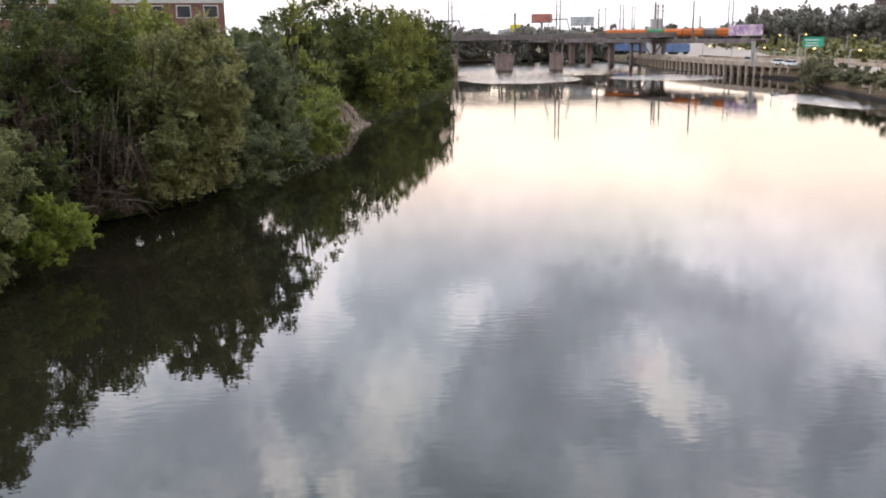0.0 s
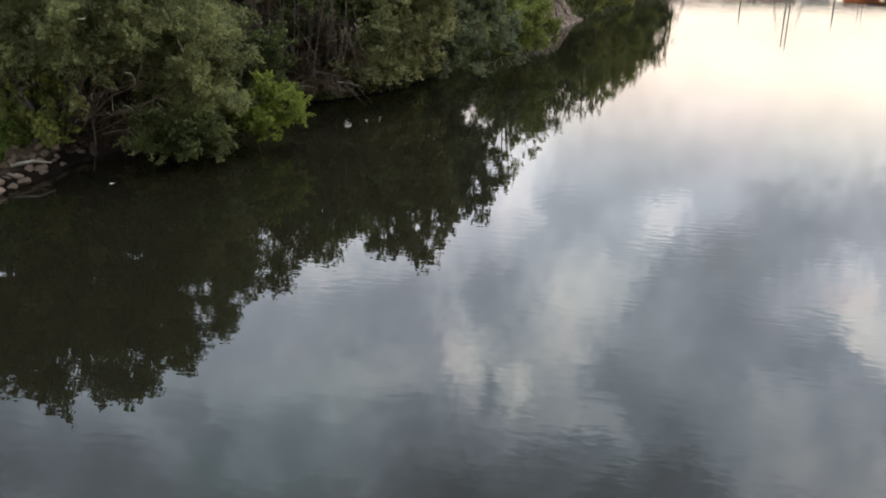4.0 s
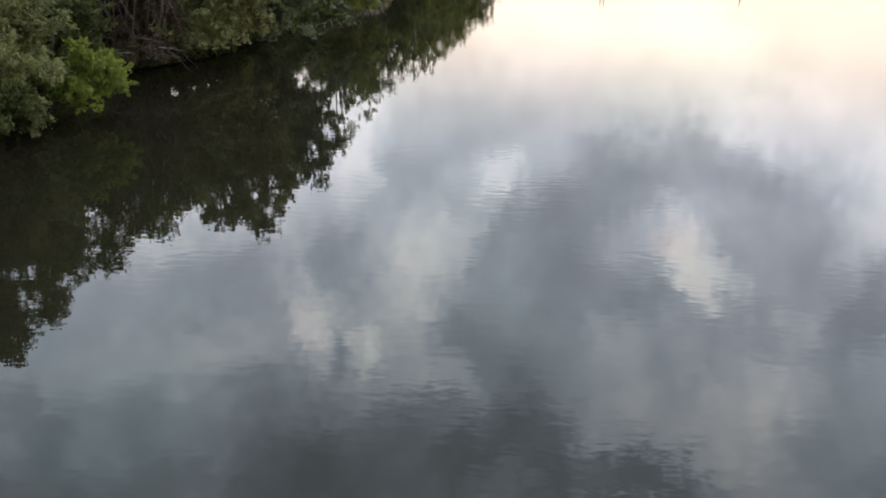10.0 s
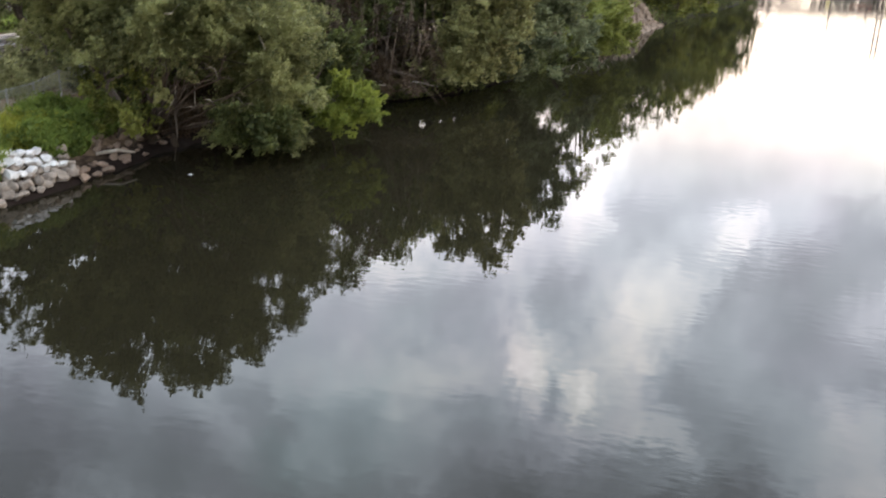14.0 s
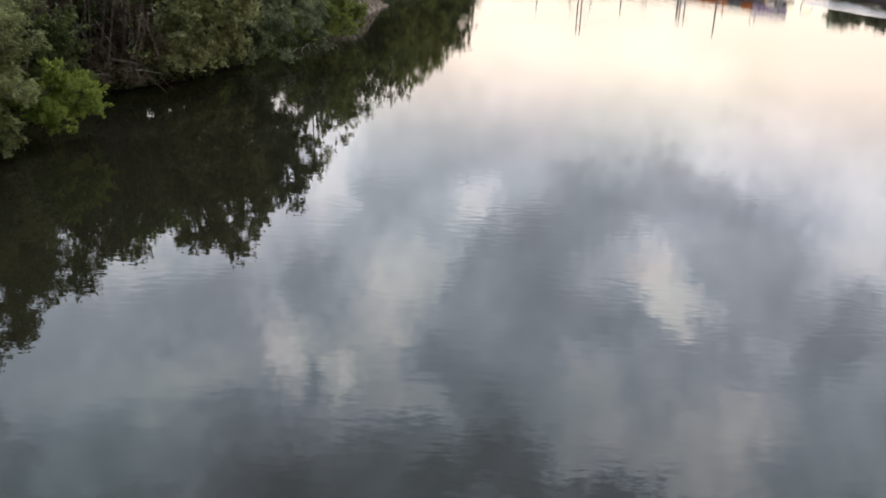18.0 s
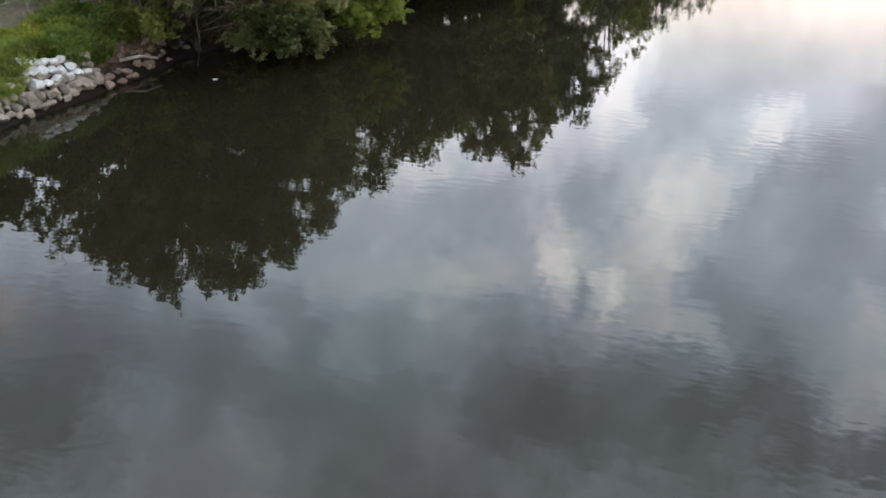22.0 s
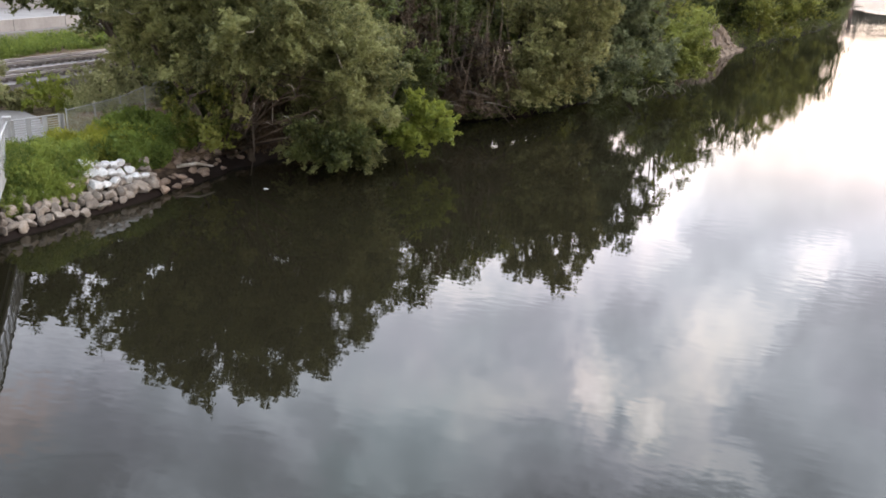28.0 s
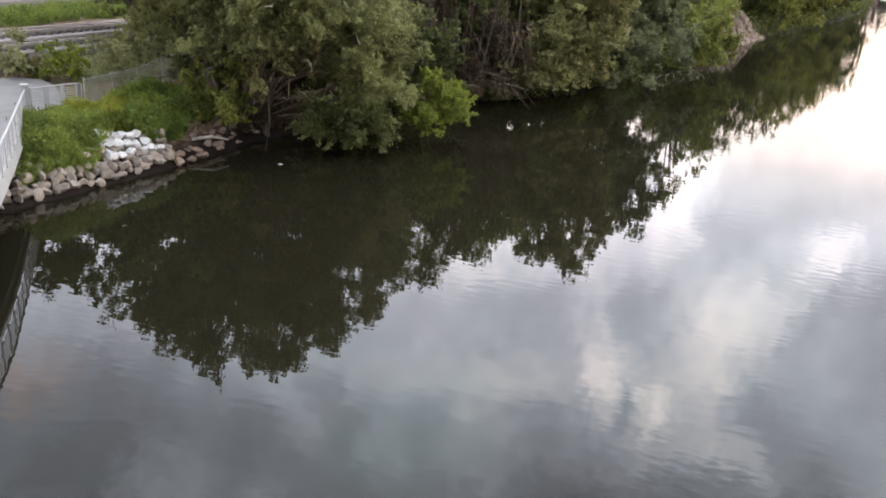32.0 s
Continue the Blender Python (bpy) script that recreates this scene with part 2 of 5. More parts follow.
def foliage(name, dark, light, yellow, shine=0.35):
    """Leaves: each one differs, clumps differ, and some light passes through."""
    def build(n):
        where = n.add("ShaderNodeTexCoord").outputs["Object"]
        one = n.add("ShaderNodeNewGeometry").outputs["Random Per Island"]
        clump = n.noise(where, 0.55, 3.0)
        c = n.mix(n.span(clump, 0.4, 0.6), rgb(*dark), rgb(*light))
        c = n.mix(n.math("MULTIPLY", n.span(one, 0.4, 1.0), 0.55), c, rgb(*yellow))
        p = principled(n, c, 0.55, spec=0.25)
        t = n.add("ShaderNodeBsdfTranslucent")
        n.link(n.mix(0.5, c, rgb(*yellow)), t.inputs[0])
        m = n.add("ShaderNodeMixShader")
        m.inputs[0].default_value = shine
        n.link(p.outputs[0], m.inputs[1])
        n.link(t.outputs[0], m.inputs[2])
        return m.outputs[0]
    return material(name, build)


def lamp_glow(name, colour, strength):
    def build(n):
        e = n.add("ShaderNodeEmission")
        e.inputs[0].default_value, e.inputs[1].default_value = rgb(*colour), strength
        return e.outputs[0]
    return material(name, build)


def water_surface():
    def build(n):
        where = n.add("ShaderNodeTexCoord").outputs["Object"]
        flat = n.vec("MULTIPLY", where, (1.0, 1.0, 0.0))
        patch = n.span(n.noise(flat, 0.045, 3.0), 0.36, 0.66, 0.3, 1.2)
        fine = n.noise(n.vec("MULTIPLY", flat, (0.55, 1.0, 1.0)), 2.9, 1.0, 0.5)
        slow = n.noise(n.vec("MULTIPLY", flat, (0.6, 1.0, 1.0)), 0.7, 2.0, 0.5)
        tall = n.math("MULTIPLY", n.math("ADD", n.math("MULTIPLY", fine, 0.003), n.math("MULTIPLY", slow, 0.0026)), patch)
        gusts = n.math("SUBTRACT", n.noise(n.vec("MULTIPLY", flat, (0.5, 1.0, 1.0)), 0.03, 3.0, 0.55), 0.5)
        axes = n.add("ShaderNodeSeparateXYZ")
        n.link(where, axes.inputs[0])
        reach = n.math("ADD", axes.outputs[1], n.math("MULTIPLY", gusts, 30.0))
        # a breeze roughens the water near the far bridge, a calm belt lies before it, faint ripples nearer
        far = n.span(reach, 256.0, 262.0)
        for x, yy, rx, ry in ((21.0, 244.0, 17.0, 30.0), (68.0, 150.0, 10.0, 18.0), (60.0, 236.0, 16.0, 16.0)):
            spot = n.vec("LENGTH", n.vec("MULTIPLY", n.vec("SUBTRACT", flat, (x, yy, 0.0)), (1 / rx, 1 / ry, 0.0)))
            far = n.math("MAXIMUM", far, n.span(n.math("ADD", spot, gusts), 0.88, 1.0, 1.0, 0.0))
        nearer = n.math("ADD", reach, n.math("MULTIPLY", n.math("MAXIMUM", n.math("SUBTRACT", axes.outputs[0], 27.0), 0.0), 2.2))
        faint = n.math("MULTIPLY", n.span(axes.outputs[1], 70.0, 150.0), n.span(nearer, 180.0, 184.0, 1.0, 0.0))
        streaks = n.noise(n.vec("MULTIPLY", flat, (0.05, 1.0, 0.0)), 1.6, 2.0)
        tall = n.math("ADD", tall, n.math("MULTIPLY", streaks, n.math("ADD", n.math("MULTIPLY", far, 0.08), n.math("MULTIPLY", faint, 0.008))))
        silt = n.noise(flat, 0.08, 4.0)
        p = principled(n, n.mix(silt, rgb(0.0085, 0.0078, 0.0045), rgb(0.0135, 0.012, 0.0066)), n.span(far, 0.0, 1.0, 0.015, 0.14))
        p.inputs["IOR"].default_value = 1.333
        b = n.add("ShaderNodeBump")
        b.inputs["Distance"].default_value = 1.0
        # seen at a low angle, the wave faces that lean towards the viewer outweigh the rest
        n.link(n.vec("NORMALIZE", n.xyz(0.0, n.math("MULTIPLY", far, -0.05), 1.0)), b.inputs["Normal"])
        n.put(b.inputs["Height"], tall)
        n.link(b.outputs[0], p.inputs["Normal"])
        return p.outputs[0]
    return material("river_water", build)


def soil():
    def build(n):
        where = n.add("ShaderNodeTexCoord").outputs["Object"]
        a, b, c = n.noise(where, 0.25, 4.0), n.noise(where, 3.0, 6.0), n.noise(where, 0.02, 3.0)
        earth = n.mix(n.span(b, 0.3, 0.7), rgb(0.075, 0.05, 0.034), rgb(0.2, 0.145, 0.095))
        green = n.mix(n.span(b, 0.3, 0.7), rgb(0.06, 0.075, 0.022), rgb(0.15, 0.16, 0.05))
        z = n.add("ShaderNodeSeparateXYZ")
        n.link(where, z.inputs[0])
        cover = n.math("MULTIPLY", n.span(n.math("ADD", a, n.math("MULTIPLY", c, 0.4)), 0.62, 0.86), n.span(z.outputs[2], 1.2, 2.2))
        wet = n.span(n.math("ADD", z.outputs[2], n.math("MULTIPLY", b, 0.4)), 0.6, 1.2)
        earth = n.mix(wet, rgb(0.012, 0.0075, 0.006), earth)
        return principled(n, n.mix(cover, earth, green), n.span(wet, 0.0, 1.0, 0.75, 0.95), 0.0, b, 0.06, 0.12).outputs[0]
    return material("bank_soil", build)


WATER, SOIL = water_surface(), soil()
WILLOW = foliage("willow_leaves", (0.05, 0.062, 0.024), (0.245, 0.262, 0.105), (0.36, 0.35, 0.14))
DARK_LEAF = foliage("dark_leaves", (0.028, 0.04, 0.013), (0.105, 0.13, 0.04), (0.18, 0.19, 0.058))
MID_LEAF = foliage("mid_leaves", (0.055, 0.075, 0.02), (0.235, 0.26, 0.06), (0.37, 0.36, 0.085))
OLIVE_LEAF = foliage("olive_leaves", (0.062, 0.072, 0.026), (0.285, 0.295, 0.12), (0.42, 0.38, 0.165))
PALE_LEAF = foliage("pale_weed_leaves", (0.2, 0.205, 0.1), (0.4, 0.41, 0.2), (0.5, 0.49, 0.25), 0.4)
LIME_LEAF = foliage("lime_leaves", (0.1, 0.145, 0.022), (0.245, 0.295, 0.05), (0.37, 0.39, 0.08), 0.45)
FRESH_LEAF = foliage("fresh_green_leaves", (0.06, 0.1, 0.022), (0.165, 0.235, 0.05), (0.26, 0.31, 0.065), 0.4)
SHRUB_LEAF = foliage("shrub_leaves", (0.06, 0.08, 0.02), (0.2, 0.22, 0.05), (0.33, 0.33, 0.08), 0.4)
BROWN_LEAF = foliage("dry_vines", (0.026, 0.018, 0.012), (0.08, 0.053, 0.032), (0.125, 0.09, 0.05), 0.2)
# leaf colour lightened to put distance haze on the far woods
HAZE_PALED_LEAF = foliage("haze_paled_leaves", (0.2, 0.19, 0.165), (0.31, 0.295, 0.25), (0.37, 0.345, 0.29), 0.3)
DUSTY_LEAF = foliage("dusty_leaves", (0.13, 0.125, 0.08), (0.29, 0.28, 0.165), (0.38, 0.355, 0.21), 0.35)
YOUNG_LEAF = foliage("young_leaves", (0.07, 0.095, 0.022), (0.22, 0.26, 0.06), (0.34, 0.35, 0.09), 0.4)
GREY_LEAF = foliage("grey_green_leaves", (0.045, 0.06, 0.032), (0.2, 0.232, 0.12), (0.29, 0.31, 0.16), 0.35)
# horizon leaves: aerial haze is mixed into the base colours
HAZE_PALED_FAR_LEAF = foliage("haze_paled_far_leaves", (0.12, 0.115, 0.09), (0.2, 0.19, 0.145), (0.24, 0.22, 0.17), 0.2)
GRASS = foliage("tall_weeds", (0.06, 0.11, 0.026), (0.19, 0.26, 0.052), (0.34, 0.36, 0.08), 0.4)
YELLOW_WEED = foliage("flowering_weeds", (0.11, 0.15, 0.025), (0.27, 0.3, 0.05), (0.45, 0.42, 0.06), 0.4)
BARK = surface("bark", (0.05, 0.038, 0.028), (0.16, 0.13, 0.1), 14.0, 1.2, 0.9, depth=0.03)
BROWN_BARK = surface("brown_bark", (0.06, 0.042, 0.03), (0.16, 0.115, 0.08), 14.0, 1.2, 0.9, depth=0.02)
PALE_WOOD = surface("bleached_wood", (0.2, 0.17, 0.13), (0.42, 0.38, 0.32), 18.0, 1.5, 0.85)
ROCK = surface("grey_rock", (0.12, 0.1, 0.082), (0.43, 0.37, 0.31), 7.0, 1.3, 0.88, depth=0.05, vary=0.55)
WHITE_ROCK = surface("white_rock", (0.36, 0.36, 0.35), (0.74, 0.74, 0.73), 6.0, 1.4, 0.85, depth=0.03, vary=0.3)
BROWN_ROCK = surface("muddy_rock", (0.1, 0.068, 0.05), (0.32, 0.24, 0.18), 7.0, 1.3, 0.9, depth=0.04, vary=0.4)
CONCRETE = surface("pale_concrete", (0.17, 0.161, 0.154), (0.245, 0.234, 0.225), 9.0, 0.5, 0.85, depth=0.004)
OLD_CONCRETE = surface("stained_concrete", (0.3, 0.22, 0.165), (0.52, 0.42, 0.33), 3.0, 0.35, 0.9, depth=0.02)
ROAD = surface("road_surface", (0.27, 0.21, 0.17), (0.37, 0.3, 0.25), 4.0, 0.15, 0.9)
WHITE_PAINT = surface("white_painted_steel", (0.28, 0.283, 0.283), (0.38, 0.384, 0.384), 8.0, 0.7, 0.45, depth=0.002)
MARKING = surface("road_paint", (0.62, 0.62, 0.6), (0.8, 0.8, 0.78), 12.0, 1.5, 0.7)
YELLOW_MARK = surface("yellow_paint", (0.5, 0.42, 0.2), (0.62, 0.52, 0.26), 12.0, 1.5, 0.7)
GALVANISED = surface("galvanised_wire", (0.26, 0.265, 0.27), (0.4, 0.41, 0.42), 20.0, 2.0, 0.5, 0.1, 0.001)
RUSTY_RAIL = surface("rail_steel", (0.42, 0.36, 0.33), (0.66, 0.6, 0.57), 12.0, 1.0, 0.5, 0.2, 0.004)
SLEEPER = surface("sleeper_wood", (0.06, 0.05, 0.045), (0.17, 0.145, 0.125), 9.0, 0.8, 0.9, vary=0.4)
BALLAST = surface("ballast", (0.13, 0.115, 0.11), (0.36, 0.33, 0.31), 9.0, 0.5, 0.95, depth=0.05)
# steel paler than it is, haze over the far bridges included in its colour
BRIDGE_STEEL = surface("bridge_steel", (0.14, 0.115, 0.108), (0.27, 0.225, 0.21), 3.0, 0.4, 0.8, 0.1)
PIER_STONE = surface("pier_stone", (0.2, 0.13, 0.11), (0.36, 0.265, 0.225), 2.0, 0.4, 0.9, depth=0.05)
ORANGE = surface("orange_car_paint", (0.5, 0.13, 0.025), (0.72, 0.22, 0.05), 2.5, 0.3, 0.6)
GREEN_PAINT = surface("green_car_paint", (0.05, 0.2, 0.09), (0.1, 0.33, 0.16), 2.5, 0.3, 0.6)
GREY_PAINT = surface("grey_car_paint", (0.16, 0.15, 0.15), (0.3, 0.28, 0.28), 2.5, 0.3, 0.6)
GRAFFITI = surface("sprayed_panels", (0.3, 0.14, 0.36), (0.85, 0.72, 0.74), 1.1, 0.45, 0.6)
SIGN_GREEN = surface("green_sign_sheet", (0.02, 0.33, 0.2), (0.04, 0.45, 0.28), 3.0, 0.4, 0.4)
BRICK = surface("red_brick_wall", (0.15, 0.075, 0.058), (0.25, 0.135, 0.105), 8.0, 0.3, 0.9)
DARK_BRICK = surface("dark_brick_wall", (0.09, 0.06, 0.055), (0.16, 0.11, 0.1), 8.0, 0.3, 0.9)
ROOF_TRIM = surface("pale_roof_trim", (0.5, 0.48, 0.46), (0.66, 0.64, 0.62), 5.0, 0.5, 0.7)
LOT_WALL = surface("weathered_lot_wall", (0.3, 0.275, 0.26), (0.4, 0.37, 0.35), 4.0, 0.4, 0.85)
BILLBOARD_RED = surface("red_board", (0.42, 0.12, 0.1), (0.6, 0.26, 0.2), 1.0, 0.3, 0.6)
BILLBOARD_PALE = surface("pale_board", (0.3, 0.34, 0.36), (0.7, 0.72, 0.74), 0.8, 0.3, 0.6)
BRIGHT_YELLOW = surface("bright_yellow_board", (0.75, 0.62, 0.04), (0.85, 0.74, 0.08), 1.0, 0.3, 0.5)
BLUE_SHEET = surface("blue_sheet", (0.08, 0.14, 0.28), (0.2, 0.3, 0.48), 1.0, 0.2, 0.6)
POLE_STEEL = surface("pole_steel", (0.16, 0.14, 0.135), (0.28, 0.25, 0.245), 5.0, 0.5, 0.6, 0.4)
# near-black: holds the deck's underside shade; also colours pier slots and ladder rails
SHADE_AND_DARK_STEEL = surface("underside_shade_and_dark_steel", (0.012, 0.012, 0.013), (0.03, 0.028, 0.027), 5.0, 0.5, 0.8)
PALE_STEEL = surface("pale_pole", (0.36, 0.34, 0.32), (0.5, 0.48, 0.46), 5.0, 0.5, 0.6, 0.2)
DARK_GLASS = surface("dark_window_glass", (0.02, 0.025, 0.03), (0.05, 0.055, 0.06), 2.0, 0.5, 0.12)
WHITE_CAR = surface("white_car_paint", (0.7, 0.7, 0.7), (0.8, 0.8, 0.8), 3.0, 0.4, 0.3)
RUBBER = surface("tyre_rubber", (0.02, 0.02, 0.02), (0.05, 0.05, 0.05), 10.0, 1.0, 0.85)
EARTH = surface("tan_earth", (0.085, 0.062, 0.045), (0.22, 0.165, 0.12), 5.0, 0.6, 0.95, depth=0.05)
AMBER = lamp_glow("lit_street_lamp", (1.0, 0.62, 0.2), 5.0)

# ---- building blocks ----
def part(name, bm, mat, parent=None, label="", smooth=False):
    """One mesh object from a bmesh, under a thing where one is given."""
    me = bpy.data.meshes.new(name)
    bm.to_mesh(me)
    bm.free()
    me.materials.append(mat)
    if smooth:
        me.shade_smooth()
    return hang(name, me, parent, label)


def hang(name, me, parent=None, label=""):
    ob = new(name, me)
    if parent is not None:
        ob.parent = parent
    return tagged(ob, label)


def thing(name, label, category, at=(0, 0, 0), turn=0.0, group="", kind=""):
    ob = new(name)
    ob.matrix_world = pose(*at, 0, 0, turn)
    ob.empty_display_size = 0.2
    return tagged(ob, label, category, group, kind)


def add_box(bm, centre, size, turn=0.0, bevel=0.0):
    m = Matrix.Translation(centre) @ Matrix.Rotation(turn, 4, "Z") @ Matrix.Diagonal((*size, 1))
    r = bmesh.ops.create_cube(bm, size=1.0, matrix=m)
    if bevel:
        edges = list({e for v in r["verts"] for e in v.link_edges})
        bmesh.ops.bevel(bm, geom=edges, offset=bevel, segments=1, affect="EDGES", profile=0.5)
    return bm


def box(centre, size, turn=0.0, bevel=0.0):
    return add_box(bmesh.new(), centre, size, turn, bevel)


def add_tube(bm, points, radii, sides=7):
    """A tapered tube along points."""
    rings = []
    pts = [Vector(p) for p in points]
    for i, p in enumerate(pts):
        d = (pts[min(i + 1, len(pts) - 1)] - pts[max(i - 1, 0)]).normalized()
        u = d.orthogonal().normalized()
        v = d.cross(u)
        rings.append([bm.verts.new(p + radii[i] * (math.cos(6.2832 * k / sides) * u + math.sin(6.2832 * k / sides) * v)) for k in range(sides)])
    for a, b in zip(rings, rings[1:]):
        # match the ring's turn, so that the tube does not twist
        shift = min(range(sides), key=lambda s: (a[0].co - b[s].co).length)
        b[:] = b[shift:] + b[:shift]
        for k in range(sides):
            bm.faces.new((a[k], a[(k + 1) % sides], b[(k + 1) % sides], b[k]))
    bm.faces.new(rings[0][::-1])
    bm.faces.new(rings[-1])
    return bm


def tube(points, radii, sides=7):
    return add_tube(bmesh.new(), points, radii, sides)


def slab(outline, z0, z1):
    """A flat prism over an outline of x, y."""
    bm = bmesh.new()
    low = [bm.verts.new((x, y, z0)) for x, y in outline]
    top = [bm.verts.new((x, y, z1)) for x, y in outline]
    bm.faces.new(low[::-1])
    bm.faces.new(top)
    n = len(outline)
    for i in range(n):
        bm.faces.new((low[i], low[(i + 1) % n], top[(i + 1) % n], top[i]))
    bmesh.ops.recalc_face_normals(bm, faces=bm.faces[:])
    return bm


def mesh_of_quads(name, verts, mat, corners=4):
    """A mesh of loose quads (or triangles) out of an array of corners."""
    n = len(verts) // corners
    me = bpy.data.meshes.new(name)
    me.vertices.add(len(verts))
    me.vertices.foreach_set("co", verts.astype(np.float32).ravel())
    me.loops.add(n * corners)
    me.loops.foreach_set("vertex_index", np.arange(n * corners, dtype=np.int32))
    me.polygons.add(n)
    me.polygons.foreach_set("loop_start", np.arange(0, n * corners, corners, dtype=np.int32))
    me.materials.append(mat)
    me.update(calc_edges=True)
    return me


def polar(azimuth, distance):
    a = radians(azimuth)
    return distance * math.sin(a), distance * math.cos(a)


# ---- ground and river ----
SHORE_Y = (-4000, -50, 15, 24, 30, 36, 42, 46, 50, 54, 58, 62, 68, 79, 100, 121, 139, 165, 180, 230, 300, 340, 4000)
SHORE_X = (-60, -34, -31.0, -29.5, -28.8, -28.5, -28.2, -26.2, -23.8, -23.6, -23.2, -20.4, -18.2, -16.4, -13.5, -10.8, -6.6, -1.5, 0.5, 3, 4, 3, -60)
EAST_Y = (-4000, 100, 142, 160, 177, 195, 207, 253, 328, 345, 4000)
EAST_X = (90, 72, 71.5, 74, 75.5, 82, 86, 77.6, 70, 68, 60)


def shore_x(y):
    return np.interp(y, SHORE_Y, SHORE_X)


def east_x(y):
    return np.interp(y, EAST_Y, EAST_X)


def ground_z(x, y):
    x, y = np.asarray(x, float), np.asarray(y, float)
    wobble = (0.35 * np.sin(0.9 * y + 0.4 * x) * np.sin(0.37 * y) + 0.2 * np.sin(2.3 * y + x)) * np.clip((y - 30) / 12, 0.25, 1.0)
    west = np.interp(shore_x(y) + wobble - x, (-14, -5, -0.4, 0, 0.3, 1.2, 3, 5.5, 20, 70, 400), (-2.5, -1.6, -0.45, 0.0, 0.26, 0.62, 1.5, 2.2, 2.9, 3.3, 4.5))
    east = np.interp(x - east_x(y), (-14, -4, 0, 1.5, 40, 200, 320, 700), (-2.5, -1.6, 0.0, 2.5, 2.6, 2.8, 5, 14))
    end = np.interp(y - 372 - 8 * np.sin(x * 0.03), (-14, -4, 0, 4, 60, 280, 700), (-2.5, -1.6, 0.0, 2.0, 2.6, 2.8, 6))
    shelf = np.clip((-33.2 - x) / 1.2, 0, 1) * np.clip((40.0 - y) / 3.0, 0, 1) * np.clip((x + 47.2) / 1.0, 0, 1)
    west = np.where(west > 2.1, west + (2.1 - west) * shelf, west)
    z = np.maximum(np.maximum(west, east), end)
    return z + np.where(z > 0.6, 0.12 * np.sin(0.7 * x + 1.3 * np.sin(0.5 * y)) * np.sin(0.8 * y), 0.0)


def steps(*spans):
    """Values from a to b by a step, span after span."""
    out = []
    for a, b, s in spans:
        out += list(np.arange(a, b, s))
    return np.array(out)


gx = steps((-4000, -1000, 600), (-1000, -200, 80), (-200, -70, 10), (-70, -40, 1.5), (-40, -8, 0.45), (-8, 12, 1.0), (12, 62, 5), (62, 90, 1.0), (90, 200, 10), (200, 1000, 80), (1000, 4001, 600))
gy = steps((-4000, -400, 600), (-400, 0, 50), (0, 20, 2), (20, 60, 0.5), (60, 130, 1.2), (130, 380, 4), (380, 600, 20), (600, 4001, 340))
X, Y = np.meshgrid(gx, gy)
Z = ground_z(X, Y)
gv = np.stack([X.ravel(), Y.ravel(), Z.ravel()], 1)
nx, ny = len(gx), len(gy)
idx = np.arange(nx * ny).reshape(ny, nx)
gf = np.stack([idx[:-1, :-1], idx[:-1, 1:], idx[1:, 1:], idx[1:, :-1]], -1).reshape(-1, 4)
me = bpy.data.meshes.new("ground")
me.from_pydata(gv.tolist(), [], gf.tolist())
me.materials.append(SOIL)
me.shade_smooth()
tagged(new("ground", me), "brown earth river bank with weeds and wet mud at the waterline", "ground", kind="structure")

wm = bpy.data.meshes.new("water")
wm.from_pydata([(-400, -400, 0), (400, -400, 0), (400, 420, 0), (-400, 420, 0)], [], [(0, 1, 2, 3)])
wm.materials.append(WATER)
tagged(new("water", wm), "calm dark river water that mirrors trees and clouds", "water", kind="structure")

# ---- trees ----
rng = np.random.default_rng(5)
# openings between the crowns where the sky shows through: azimuth, distance, z, half width, half depth, half height, rise per metre
OPENINGS = [
    (-11.36, 90, 5.8, 0.8, 45, 0.6, 0.198), (-10.14, 90, 7.2, 0.4, 45, 0.4, 0.213), (-9.3, 90, 9.0, 0.5, 45, 0.9, 0.23),
    (-29.1, 52, 9.2, 0.1, 22, 0.4, 0.41), (-25.3, 62, 9.6, 0.5, 16, 0.5, 0.37), 
    (-45.8, 60, 10.1, 0.35, 20, 0.25, 0.37), (-48.4, 62, 10.3, 0.35, 20, 0.25, 0.37),
    (-19.4, 75, 4.3, 0.25, 30, 0.2, 0.217), (-18.1, 75, 4.1, 0.25, 30, 0.2, 0.217),
]


def leaf_quads(centres, normals, size, droop=0.0, slim=0.45, along=None):
    """Folded leaf quads at centres, turned about normals, or lying along given lines."""
    n = len(centres)
    along = np.cross(normals, rng.normal(size=(n, 3))) if along is None else np.array(along)
    along[:, 2] -= droop * np.linalg.norm(along, axis=1)
    along /= np.linalg.norm(along, axis=1)[:, None] + 1e-9
    side = np.cross(along, normals)
    side /= np.linalg.norm(side, axis=1)[:, None] + 1e-9
    s = (size * rng.uniform(0.65, 1.35, n))[:, None]
    fold = 0.12 * s * normals
    v = np.stack([centres - along * s * 0.5, centres + side * s * slim * 0.5 + fold, centres + along * s * 0.5, centres - side * s * slim * 0.5 + fold], 1)
    return v.reshape(-1, 3)


